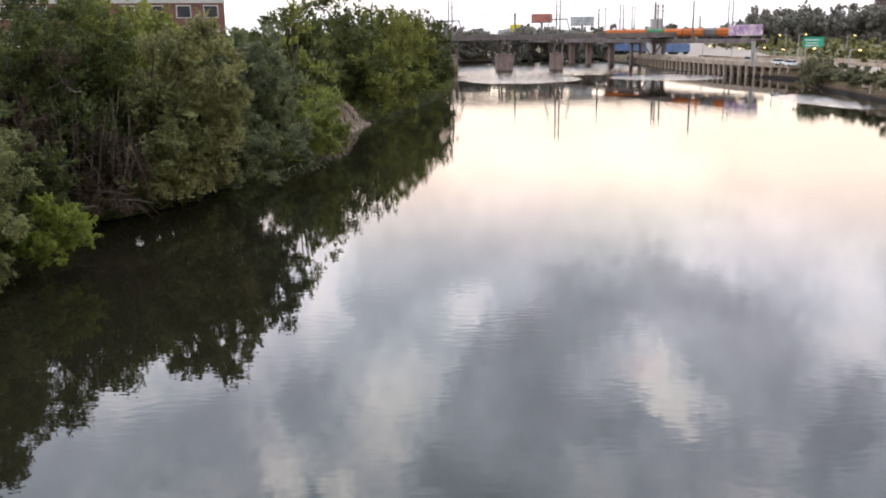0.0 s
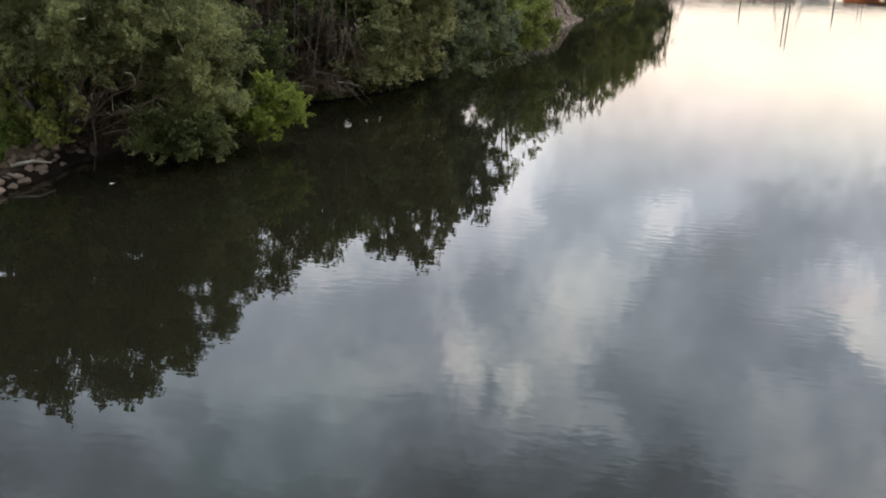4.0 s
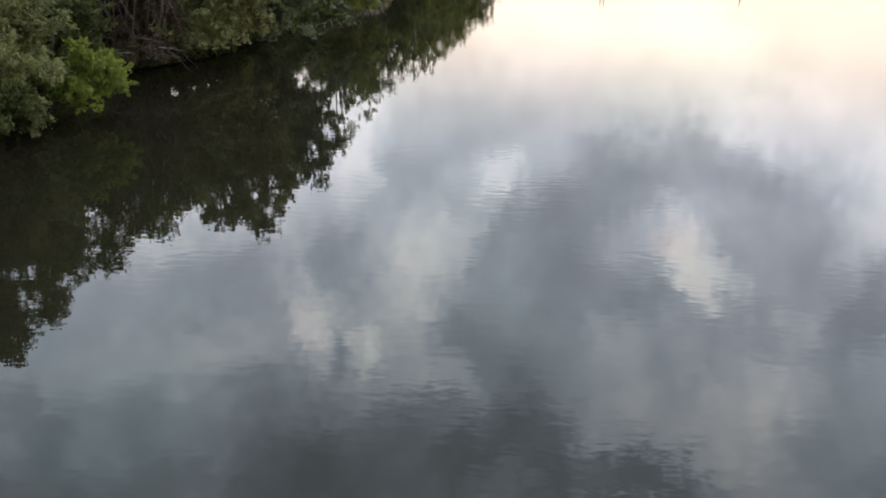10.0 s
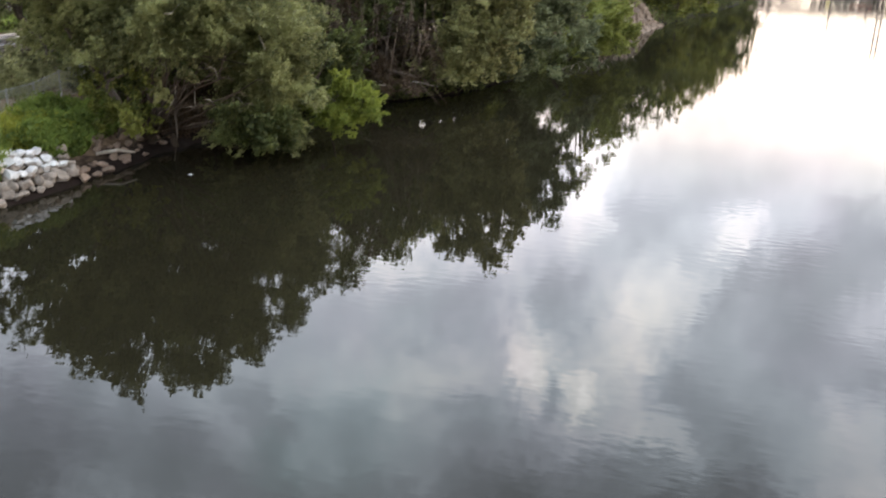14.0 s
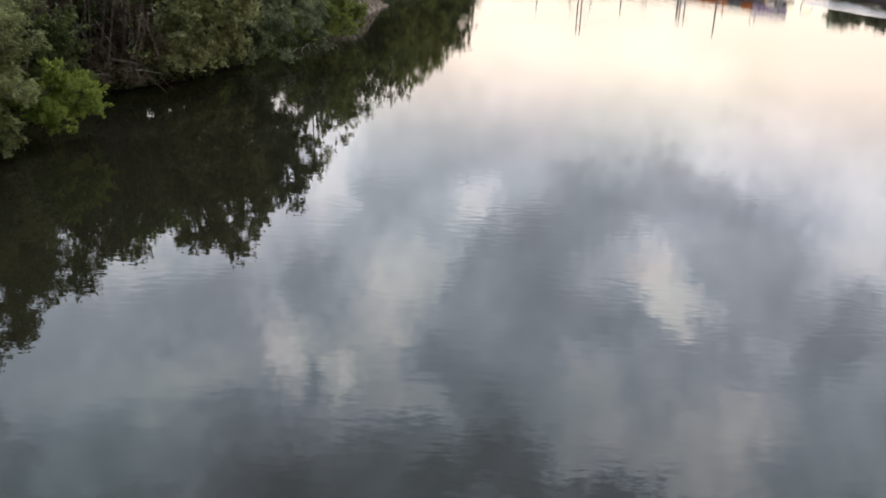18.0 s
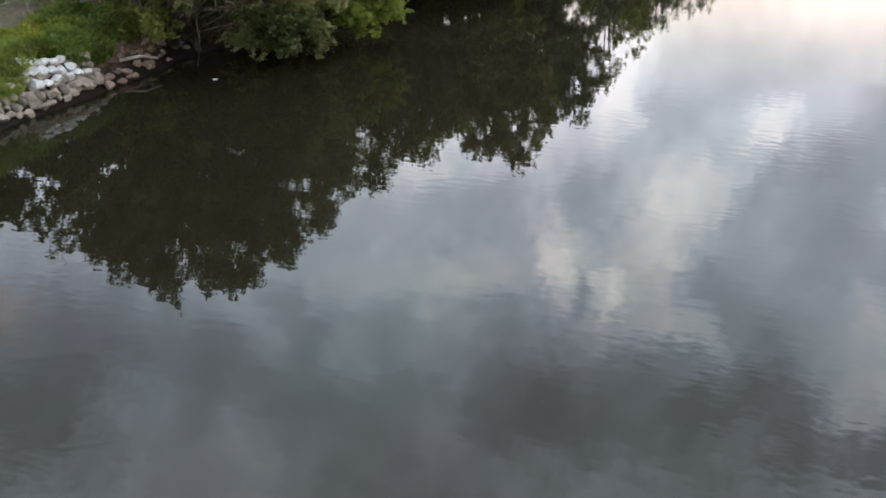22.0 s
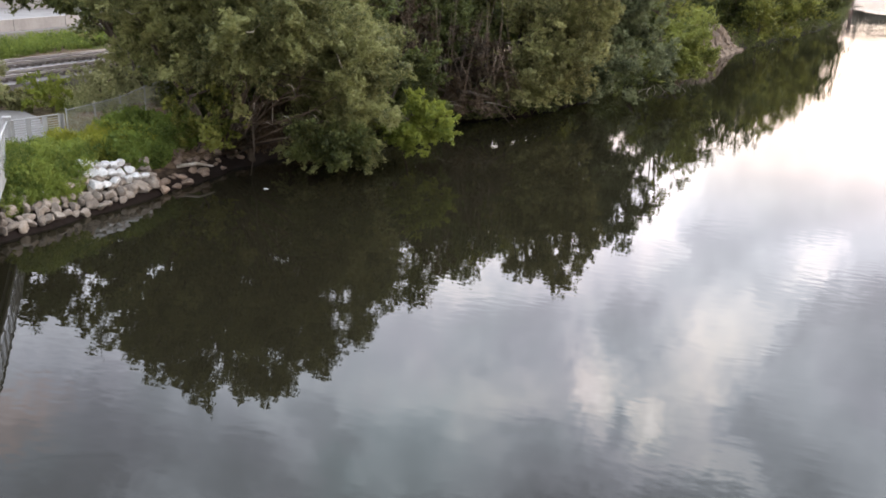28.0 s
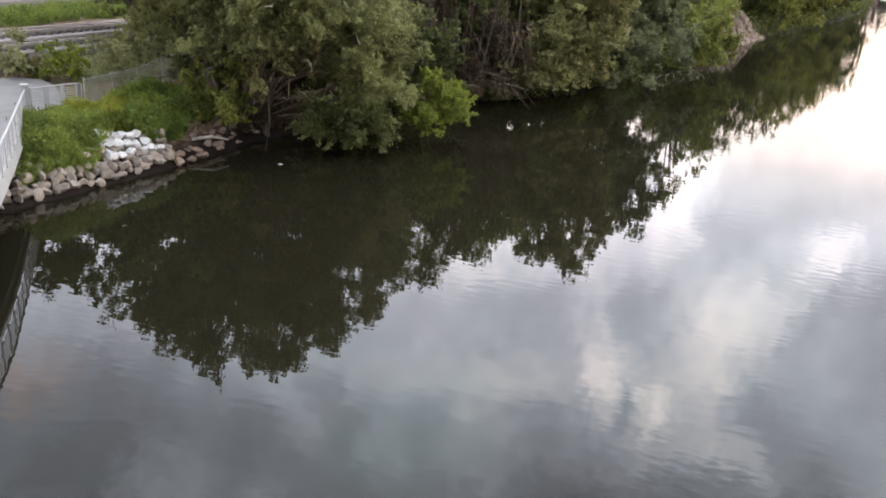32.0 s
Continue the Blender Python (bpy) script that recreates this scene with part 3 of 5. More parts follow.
def crown_mesh(clumps, leaves, size, mat, droop=0.2, slim=0.5, flat=0.8):
    """Leaves along short twigs that spray outwards and up from many small clumps: rows of x, y, z, radius."""
    c = np.array(clumps)
    centre, spread = c[:, :3].mean(0), c[:, :3].std(0) + 0.6
    away = (c[:, :3] - centre) / spread
    away /= np.linalg.norm(away, axis=1)[:, None] + 1e-6
    twigs = 7
    grow = (0.8 * away + np.array([0, 0, 0.75]) + 0.3 * rng.normal(size=away.shape))[:, None, :] + 0.62 * rng.normal(size=(len(c), twigs, 3))
    grow /= np.linalg.norm(grow, axis=2)[:, :, None]
    start = c[:, None, :3] + 0.34 * c[:, None, 3:4] * rng.normal(size=(len(c), twigs, 3)) * np.array([1, 1, flat])
    reach = c[:, None, 3] * rng.uniform(0.6, 1.2, (len(c), twigs))
    per = np.maximum(8, (leaves * c[:, 3] ** 2 / np.sum(c[:, 3] ** 2)).astype(int))
    which = np.repeat(np.arange(len(c)), per)
    twig = rng.integers(twigs, size=len(which))
    g, f, long = grow[which, twig], rng.uniform(0, 1, len(which)) ** 0.75, reach[which, twig]
    p = start[which, twig] + g * (long * (f - 0.3))[:, None]
    p[:, 2] -= droop * 0.55 * long * f ** 2
    p += rng.normal(size=p.shape) * (0.13 * c[which, 3] * (1.15 - 0.75 * f))[:, None]
    p[:, 2] = np.maximum(p[:, 2], 0.12)
    along = g + 0.55 * rng.normal(size=g.shape)
    along[:, 2] -= droop * f
    nrm = 0.5 * away[which] + 0.6 * rng.normal(size=g.shape) + np.array([0, 0, 0.75])
    return mesh_of_quads("crown", leaf_quads(p, nrm / np.linalg.norm(nrm, axis=1)[:, None], size, 0.0, slim, along), mat)


def clumps_in(envelopes, count, small, large, hollow=0.55):
    """Boughs spread over ellipsoids (x, y, z, rx, ry, rz), each with small clumps over its top and outer side, and a looser filling."""
    out = []
    vol = np.array([e[3] * e[4] + e[4] * e[5] + e[3] * e[5] for e in envelopes])
    per = np.maximum(12, (count * vol / vol.sum()).astype(int))
    for e, k in zip(envelopes, per):
        mean = (e[3] + e[4] + e[5]) / 3
        boughs = max(8, k // 9)
        i = np.arange(boughs) + 0.5
        polar_angle, turn = np.arccos(1 - 2 * i / boughs), i * 2.39996 + e[0]
        d = np.stack([np.sin(polar_angle) * np.cos(turn), np.sin(polar_angle) * np.sin(turn), np.cos(polar_angle)], 1) + 0.16 * rng.normal(size=(boughs, 3))
        d /= np.linalg.norm(d, axis=1)[:, None]
        centre = np.array(e[:3]) + d * rng.uniform(0.62, 0.9, boughs)[:, None] * np.array(e[3:])
        size = mean * 1.75 / math.sqrt(boughs) * rng.uniform(0.75, 1.2, boughs)
        own = rng.integers(boughs, size=k)
        v = rng.normal(size=(k, 3)) + 0.6 * d[own] + np.array([0, 0, 0.5])
        v /= np.linalg.norm(v, axis=1)[:, None]
        q = centre[own] + v * (size[own] * rng.uniform(0.4, 0.95, k))[:, None]
        s = np.clip(size[own] * rng.uniform(0.38, 0.6, k), small * 0.6, large)
        out += [(*a, b) for a, b in zip(q, s)]
        m = int(k * (1.0 - hollow) * 0.45)
        v = rng.normal(size=(m, 3))
        v /= np.linalg.norm(v, axis=1)[:, None]
        q = np.array(e[:3]) + v * (rng.uniform(0, 1, m) ** 0.4 * 0.6)[:, None] * np.array(e[3:])
        out += [(*a, large) for a in q]
    return [c for c in out if c[2] > 0.3]


def tree(name, label, azimuth, distance, envelopes, mat, leaves, size, clumps=90, small=0.6, large=1.2, trunk=0.3, lean=(0, 0), limbs=9, droop=0.2, slim=0.5, hollow=0.55, category="tree", bare=0, stems=1, voids=(), fan=(), group="trees along the west bank"):
    """A tree: a tapered trunk, limbs up into the crown, and leaves. Envelopes: azimuth, distance, z, across, deep, tall."""
    global rng
    rng = np.random.default_rng(int(abs(azimuth) * 131 + distance * 17))
    bx, by = polar(azimuth, distance)
    bz = max(float(ground_z(bx, by)), 0.0) - 0.15
    root = thing(name, label, category, (bx, by, bz), group=group)
    env = []
    for a, d, z, ra, rd, rz in envelopes:
        x, y = polar(a, d)
        env.append((x - bx, y - by, z - bz, ra, rd, rz))
    spots = clumps_in(env, clumps, small, large, hollow)
    spots = [s for s in spots if s[2] + bz > 0.35]
    for a, d, z, ra, rd, rz, rise in [(*v, 0.0) for v in voids] + (OPENINGS if azimuth < 0 else []):
        c, s = math.cos(radians(a)), math.sin(radians(a))
        kept = []
        for q in spots:
            across, deep = (q[0] + bx) * c - (q[1] + by) * s, (q[0] + bx) * s + (q[1] + by) * c - d
            if (across / (ra + 0.5 * q[3])) ** 2 + (deep / (rd + 0.5 * q[3])) ** 2 + ((q[2] + bz - z - rise * deep) / (rz + 0.5 * q[3])) ** 2 >= 1.0:
                kept.append(q)
        spots = kept
    local = crown_mesh([(x, y, z, r) for x, y, z, r in spots], leaves, size, mat, droop, slim)
    top = max(env, key=lambda e: e[2] + e[5])
    for s in range(stems):
        off = Vector((0.5 * s * (-1) ** s, 0.35 * s, 0))
        aim = top if s == 0 else env[s % len(env)]
        end = Vector((aim[0] + lean[0], aim[1] + lean[1], aim[2] + aim[5] * 0.35)) + off
        pts = [off + Vector((0, 0, -0.3))] + [off.lerp(end, f) + Vector((0.25 * math.sin(5 * f + s), 0.2 * math.cos(4 * f), 0.6 * math.sin(3.14 * f))) for f in (0.2, 0.45, 0.7, 1.0)]
        part("trunk", tube(pts, [trunk * 1.25, trunk, trunk * 0.75, trunk * 0.5, trunk * 0.15], 8), BARK, root, smooth=True)
    step = max(1, len(spots) // max(limbs, 1))
    for i in range(limbs):
        x, y, z, r = spots[(i * step) % len(spots)]
        f = rng.uniform(0.15, 0.5)
        a = Vector(pts[1]).lerp(Vector(pts[3]), f)
        b = Vector((x, y, z))
        mid = a.lerp(b, 0.5) + Vector((0, 0, 0.12 * (b - a).length))
        part("limb", tube([a, mid, b], [trunk * 0.45, trunk * 0.3, trunk * 0.08], 6), BARK, root, smooth=True)
    for i in range(bare):
        x, y, z, r = spots[int(rng.integers(len(spots)))]
        a = Vector((x, y, max(z, 2.2)))
        w = Vector(rng.normal(size=3)) * 0.4 + Vector((0.5, -0.8, 0.1))
        part("bare_branch", tube([a, a + w * 0.8, a + w * 1.4 + Vector((0, 0, 0.3))], [0.04, 0.03, 0.01], 5), PALE_WOOD, root, "bleached leafless branch", smooth=True)
    for a, d, z in fan:
        hx, hy = polar(a, d)
        tip = Vector((hx - bx, hy - by, z - bz))
        base = Vector((rng.uniform(-0.4, 0.4), -0.4, rng.uniform(0.2, 0.9)))
        mid = base.lerp(tip, rng.uniform(0.4, 0.7)) + Vector((rng.uniform(-0.3, 0.3), 0, rng.uniform(-0.04, 0.14) * (tip - base).length))
        part("branch", tube([base, mid, tip, tip + Vector((0.5, -0.2, rng.uniform(-0.3, 0.25)))], [0.06, 0.042, 0.025, 0.008], 6), BROWN_BARK, root, "bare brown branch", smooth=True)
        for k in range(3):
            s = mid.lerp(tip, rng.uniform(0.0, 0.9))
            e = s + Vector(rng.normal(size=3)) * 0.45 + Vector((0.3, -0.3, 0.35))
            part("twig", tube([s, s.lerp(e, 0.5) + Vector((0, 0, 0.1)), e], [0.035, 0.025, 0.008], 5), PALE_WOOD if k == 0 else BROWN_BARK, root, smooth=True)
    hang("crown", local, root)
    return root

# the great willow that hangs over the water
tree("willow_tree", "large grey-green willow leaning over the river, branches touching the water", -36.6, 49.5,
     [(-37.0, 47.5, 8.6, 6.0, 5.0, 4.1), (-33.0, 47.0, 7.9, 4.5, 4.0, 3.9), (-39.4, 50.0, 8.6, 2.6, 3.2, 3.3), (-42.8, 50.0, 9.4, 2.0, 2.6, 1.8), (-30.0, 47.8, 3.4, 4.0, 2.8, 2.8), (-28.6, 49.8, 5.2, 2.5, 2.8, 3.9)],
     WILLOW, 350000, 0.18, clumps=780, small=0.5, large=1.1, trunk=0.2, limbs=14, droop=0.4, slim=0.36, bare=14, stems=4, hollow=0.3,
     voids=[(-33.3, 43.5, 3.9, 2.7, 5.0, 2.0), (-38.6, 43.0, 8.2, 1.3, 2.6, 1.3), (-42.0, 45.0, 6.6, 1.2, 2.4, 1.5), (-35.4, 43.0, 9.6, 0.9, 2.2, 0.7), (-30.2, 44.0, 6.6, 0.7, 2.4, 0.9)], fan=[(-35.4, 46.0, 5.6), (-34.6, 45.4, 5.9), (-33.9, 45.0, 5.2), (-33.2, 44.6, 5.4), (-32.6, 44.6, 4.6), (-31.8, 44.6, 4.7), (-31.0, 44.8, 3.9), (-32.2, 45.4, 3.2), (-30.6, 45.4, 3.2), (-33.4, 45.8, 3.0), (-29.8, 45.6, 4.4), (-31.4, 45.0, 5.8), (-34.4, 45.0, 4.2), (-35.0, 45.0, 3.2)])
tree("willow_sprig", "pale yellow-green leafy sprigs under the willow crown", -35.4, 47.0,
     [(-34.0, 44.4, 5.0, 0.55, 0.5, 0.6), (-35.6, 45.0, 4.0, 0.5, 0.5, 0.7), (-35.0, 44.6, 5.9, 0.7, 0.5, 0.5), (-32.4, 44.4, 5.9, 0.8, 0.5, 0.5)], OLIVE_LEAF, 3000, 0.2, clumps=48, small=0.2, large=0.35, trunk=0.05, limbs=6, category="bush", hollow=0.4)
tree("bank_bush", "dark blue-green boughs dipping to the water under the willow", -37.0, 49.5,
     [(-30.4, 45.4, 1.7, 2.0, 1.2, 1.3), (-28.0, 46.4, 1.4, 1.5, 1.0, 1.1)], DARK_LEAF, 16000, 0.18, clumps=70, small=0.35, large=0.7, trunk=0.07, limbs=7, category="bush", hollow=0.2)
tree("lime_bush", "bright lime-green leafy bush hanging over the dark water", -25.8, 55.0,
     [(-24.0, 49.5, 3.2, 1.5, 1.3, 1.2), (-23.0, 49.4, 2.0, 1.5, 1.2, 1.4), (-25.2, 49.0, 1.7, 1.4, 1.2, 1.3)], LIME_LEAF, 15000, 0.17, clumps=60, small=0.35, large=0.7, trunk=0.08, limbs=5, category="bush", hollow=0.35)
tree("bank_shrub", "yellow-green leafy shrub at the foot of the willow", -38.8, 48.5,
     [(-38.6, 47.6, 2.6, 1.7, 1.2, 1.3), (-37.0, 47.2, 3.0, 1.2, 1.0, 1.4)], SHRUB_LEAF, 2600, 0.26, clumps=44, small=0.3, large=0.55, trunk=0.06, limbs=4, category="bush")
# the hollow between, with dry vines
tree("vine_covered_tree", "dark tree draped in dry brown vines and dead branches", -24.5, 63.0,
     [(-24.5, 62.0, 5.5, 3.5, 2.5, 5.0), (-21.0, 62.5, 3.5, 3.0, 2.0, 3.2), (-21.0, 59.5, 1.7, 2.6, 1.4, 1.6)], BROWN_LEAF, 30000, 0.24, clumps=130, hollow=0.3, trunk=0.25, limbs=9, droop=0.8, slim=0.25, bare=8, stems=3)
tree("riverside_tree", "round olive-green tree with leaves down to the water", -19.6, 68.0,
     [(-15.6, 65.5, 7.0, 4.3, 3.6, 6.5), (-17.6, 63.5, 3.0, 2.6, 2.4, 2.7)], OLIVE_LEAF, 105000, 0.21, clumps=390, hollow=0.4, small=0.6, large=1.2, trunk=0.3)
tree("riverside_tree", "grey-green tree with drooping boughs over the water", -14.2, 76.0,
     [(-11.8, 74.0, 6.8, 3.3, 3.4, 6.0), (-12.5, 70.5, 2.8, 3.0, 2.2, 2.5), (-10.4, 75.0, 3.0, 2.4, 2.2, 2.7)], GREY_LEAF, 80000, 0.21, clumps=280, hollow=0.4, trunk=0.3, voids=[(-11.0, 74.0, 2.8, 1.5, 4.0, 1.7)])
tree("riverside_tree", "yellow-green young tree beside an earth bank", -11.8, 85.0,
     [(-8.4, 83.5, 3.7, 2.4, 2.4, 3.4), (-7.6, 87.0, 3.0, 2.0, 2.4, 2.8)], YOUNG_LEAF, 38000, 0.21, clumps=120, hollow=0.4, trunk=0.2)
tree("bank_bush", "dark green bush under the willow boughs", -27.0, 56.5, [(-27.0, 55.0, 2.2, 3.2, 1.8, 2.2), (-30.0, 54.0, 2.0, 2.6, 1.8, 2.0), (-25.0, 56.5, 3.4, 2.2, 1.6, 3.0)], DARK_LEAF, 15000, 0.24, clumps=90, small=0.4, large=0.9, trunk=0.1, limbs=5, category="bush", hollow=0.3)
tree("bank_tree", "slender dark tree with a high crown beside the tracks", -41.3, 60.0, [(-46.8, 62.0, 10.6, 3.6, 3.0, 2.8), (-43.6, 60.0, 10.2, 3.0, 3.0, 3.2), (-49.2, 63.0, 10.8, 2.6, 2.6, 2.2)], DARK_LEAF, 26000, 0.3, clumps=130, small=0.6, large=1.1, trunk=0.16, limbs=7, hollow=0.2)
tree("bank_tree", "dark tree with a high crown beside the railway tracks", -40.4, 74.0, [(-45.0, 84.0, 13.2, 4.6, 4.0, 3.4)], DARK_LEAF, 14000, 0.34, clumps=90, small=0.7, large=1.3, trunk=0.2, limbs=6, hollow=0.3)
tree("feathery_tree", "open feathery tree with gaps in its crown", -9.8, 96.0, [(-11.2, 93.0, 7.6, 2.4, 2.0, 3.0), (-8.7, 95.0, 9.7, 2.7, 2.7, 4.1), (-9.0, 94.0, 8.0, 2.2, 2.2, 4.0), (-7.3, 96.0, 6.2, 1.7, 2.0, 2.7)], MID_LEAF, 6500, 0.3, clumps=90, small=0.4, large=0.8, hollow=0.95, trunk=0.2, limbs=9)
for a, d, z, ra, rz in ((-38.6, 54.5, 3.6, 3.0, 2.4), (-35.0, 55.0, 3.4, 3.2, 2.6), (-32.0, 56.0, 3.4, 3.2, 2.6)):
    tree("thicket", "dark thicket behind the willow trunks", a, d, [(a, d, z, ra, 2.2, rz)], DARK_LEAF, 9000, 0.26, clumps=60, small=0.5, large=0.9, trunk=0.08, limbs=4, category="bush", hollow=0.25)
# dead vines hang down in the hollow, and bleached boughs lean out of it
tangle = thing("hanging_vines", "dead brown vines and bare boughs hanging over the dark bank", "vines", (*polar(-22.5, 60.0), 0.6))
tb = Vector((*polar(-22.5, 60.0), 0.6))
vr = random.Random(4)
for i in range(34):
    a, d = vr.uniform(-26.2, -18.8), vr.uniform(57.2, 59.6)
    top = Vector((*polar(a, d + 1.2), vr.uniform(5.0, 9.5))) - tb
    low = Vector((*polar(a + vr.uniform(-1.6, 1.8), d), vr.uniform(0.5, 3.4))) - tb
    sway = Vector((vr.uniform(-0.5, 0.5), vr.uniform(-0.4, 0.2), vr.uniform(-0.6, 0.1)))
    part("vine", tube([top, top.lerp(low, 0.3) + 0.7 * sway, top.lerp(low, 0.65) + sway, low], [0.012, 0.018, 0.016, 0.008], 5), BROWN_BARK, tangle, smooth=True)
for i in range(14):
    a, d = vr.uniform(-25.5, -18.5), vr.uniform(57.0, 58.6)
    base = Vector((*polar(a - 0.8, d + 1.5), vr.uniform(1.0, 2.8))) - tb
    tip = Vector((*polar(a + vr.uniform(0.4, 1.6), d + 0.2), vr.uniform(0.5, 2.8))) - tb
    part("bough", tube([base, base.lerp(tip, 0.5) + Vector((0, 0, vr.uniform(0.0, 0.5))), tip], [0.035, 0.026, 0.008], 5), BROWN_BARK if i % 4 else PALE_WOOD, tangle, "" if i % 4 else "bleached bare bough", smooth=True)
# the second row
for a, d, h, r, mat, label in (
        (-38.8, 62.0, 13.0, 4.5, DARK_LEAF, "dark green tree behind the willow"),
        (-34.4, 64.0, 13.0, 4.5, DARK_LEAF, "dark green tree behind the willow"),
        (-30.0, 60.0, 14.0, 4.5, DARK_LEAF, "tall dark green tree behind the willow"),
        (-25.4, 67.0, 15.2, 4.8, DARK_LEAF, "tall dark green tree in the second row"),
        (-22.6, 72.0, 15.8, 5.0, DARK_LEAF, "tall dark green tree in the second row"),
        (-20.0, 75.0, 15.6, 5.0, MID_LEAF, "tall green tree in the second row"),
        (-17.8, 82.0, 15.0, 4.4, MID_LEAF, "green tree in the second row"),
        (-13.5, 96.0, 12.2, 4.5, DARK_LEAF, "dark green tree in the second row"),
        (-11.6, 104.0, 12.6, 4.5, DARK_LEAF, "dark green tree in the second row"),
        (-41.0, 68.0, 13.0, 4.2, DARK_LEAF, "dark tree behind the willow")):
    tree("bank_tree", label, a, d, [(a, d, h * 0.58, r, r * 0.9, h * 0.42), (a + 1.5, d - 2, h * 0.3, r * 0.75, r * 0.6, h * 0.27)], mat, 48000, 0.27, clumps=330, hollow=0.35, small=0.8, large=1.5, trunk=0.3, limbs=5, voids=[(-11.0, 100.0, 8.3, 2.2, 8.0, 2.4)])
# down the far reach
for a, d, h, r, mat, label in (
        (-8.8, 128.0, 16.8, 5.5, DARK_LEAF, "tall dark tree farther down the bank"),
        (-5.9, 141.0, 18.2, 6.0, DARK_LEAF, "tall dark tree farther down the bank"),
        (-3.6, 152.0, 16.8, 5.5, MID_LEAF, "full green tree farther down the bank"),
        (-2.3, 166.0, 16.3, 5.0, MID_LEAF, "full green tree farther down the bank"),
        (-1.1, 186.0, 16.3, 5.5, DARK_LEAF, "last dark green tree before the far bridge")):
    tree("bank_tree", label, a, d, [(a, d, h * 0.58, r, r * 0.9, h * 0.42), (a + 0.6, d - 3, h * 0.27, r * 0.8, r * 0.6, h * 0.25)], mat, 32000, 0.38, clumps=230, hollow=0.35, small=0.9, large=1.7, trunk=0.3, limbs=4)
for a, d, h, r, mat in ((-3.9, 131.0, 10.2, 3.4, MID_LEAF), (-2.6, 144.0, 6.5, 3.2, MID_LEAF), (-1.6, 160.0, 7.0, 3.4, DARK_LEAF), (-0.5, 180.0, 8.0, 3.6, DARK_LEAF), (-0.1, 215.0, 8.0, 3.5, DARK_LEAF), (-8.0, 121.0, 6.0, 3.0, DARK_LEAF), (-5.3, 134.0, 10.5, 4.0, DARK_LEAF), (-6.6, 131.0, 10.0, 4.0, DARK_LEAF)):
    tree("bank_bush", "dense green bush growing at the waterline", a, d, [(a, d, h * 0.48, r, r * 0.8, h * 0.48)], mat, 7000, 0.4, clumps=50, hollow=0.35, small=0.6, large=1.1, trunk=0.12, limbs=3, category="bush")
# shrubs between the fence and the tracks
for a, d, h, r, mat in ((-46.9, 55.0, 1.9, 1.25, LIME_LEAF), (-44.2, 56.5, 2.0, 1.3, PALE_LEAF), (-49.7, 56.0, 2.2, 1.0, PALE_LEAF), (-48.6, 56.0, 1.3, 0.7, OLIVE_LEAF), (-52.0, 58.0, 1.8, 1.2, OLIVE_LEAF), (-43.0, 60.0, 1.8, 1.2, PALE_LEAF)):
    x, y = polar(a, d)
    g = float(ground_z(x, y))
    tree("trackside_shrub", "small green shrub on the weedy ground by the tracks", a, d, [(a, d, g + h * 0.55, r, r, h * 0.5)], mat, 2600, 0.2, clumps=26, small=0.3, large=0.6, trunk=0.05, limbs=4, category="bush", hollow=0.3)

# ---- riprap ----
def rock_mesh(seed, mat):
    """A water-worn stone: a rounded lump with a few flattened sides."""
    r = random.Random(seed)
    bm = bmesh.new()
    bmesh.ops.create_icosphere(bm, subdivisions=3, radius=1.0)
    sides = [(Vector((r.gauss(0, 1), r.gauss(0, 1), r.gauss(0, 1))).normalized(), r.uniform(0.46, 0.78)) for i in range(9)]
    for v in bm.verts:
        p = v.co.copy()
        for n, d in sides:
            over = p.dot(n) - d
            if over > 0:
                p -= n * over * 0.96
        p *= 1.0 + 0.05 * math.sin(5 * p.x + seed) * math.sin(4 * p.y + 2 * seed) + 0.025 * math.sin(11 * p.z + 9 * p.x + seed)
        v.co = (p.x * 1.12, p.y * 0.95, p.z * 0.8)
    me = bpy.data.meshes.new("boulder")
    bm.to_mesh(me)
    bm.free()
    me.materials.append(mat)
    me.shade_smooth()
    me.set_sharp_from_angle(angle=0.45)
    return me


ROCKS = {m: [rock_mesh(i + 10 * j, m) for i in range(7)] for j, m in enumerate((ROCK, WHITE_ROCK, BROWN_ROCK))}
rr = random.Random(8)


def boulder(x, y, lift, size, mat, label):
    z = max(float(ground_z(x, y)), 0.12) + lift
    ob = new("boulder", ROCKS[mat][rr.randrange(7)])
    ob.matrix_world = pose(x, y, z, rr.uniform(-20, 20), rr.uniform(-20, 20), rr.uniform(0, 360)) @ Matrix.Diagonal((size, size * rr.uniform(0.85, 1.15), size * rr.uniform(0.8, 1.1), 1))
    tagged(ob, label, "rock", "riprap rocks")


y = 15.0
while y < 33.4:
    sx = float(shore_x(y))
    for row, off in enumerate((0.32, 0.64, 0.96, 1.3, 1.66)):
        s = rr.uniform(0.2, 0.34) * (1.12 if rr.random() < 0.25 else 1.0)
        boulder(sx - off + rr.uniform(-0.1, 0.1), y + 0.2 * row + rr.uniform(-0.1, 0.1), s * 0.3 + 0.1 * row, s, ROCK, "rounded grey-brown riprap rock above the muddy waterline")
    y += 0.44
for k in range(6):
    for row in range(4):
        f = (k + 0.5 * (row % 2)) / 6
        x, yy = -29.4 - 0.46 * row + 0.5 * f + rr.uniform(-0.08, 0.08), 29.7 + (3.8 - 0.5 * row) * f + 0.12 * row + rr.uniform(-0.1, 0.1)
        pale = row > 0
        boulder(x, yy, 0.26 + 0.15 * row, rr.uniform(0.25, 0.4), WHITE_ROCK if pale else ROCK, "white-painted boulder in a heap on the bank" if pale else "large pale grey boulder at the foot of the white heap")
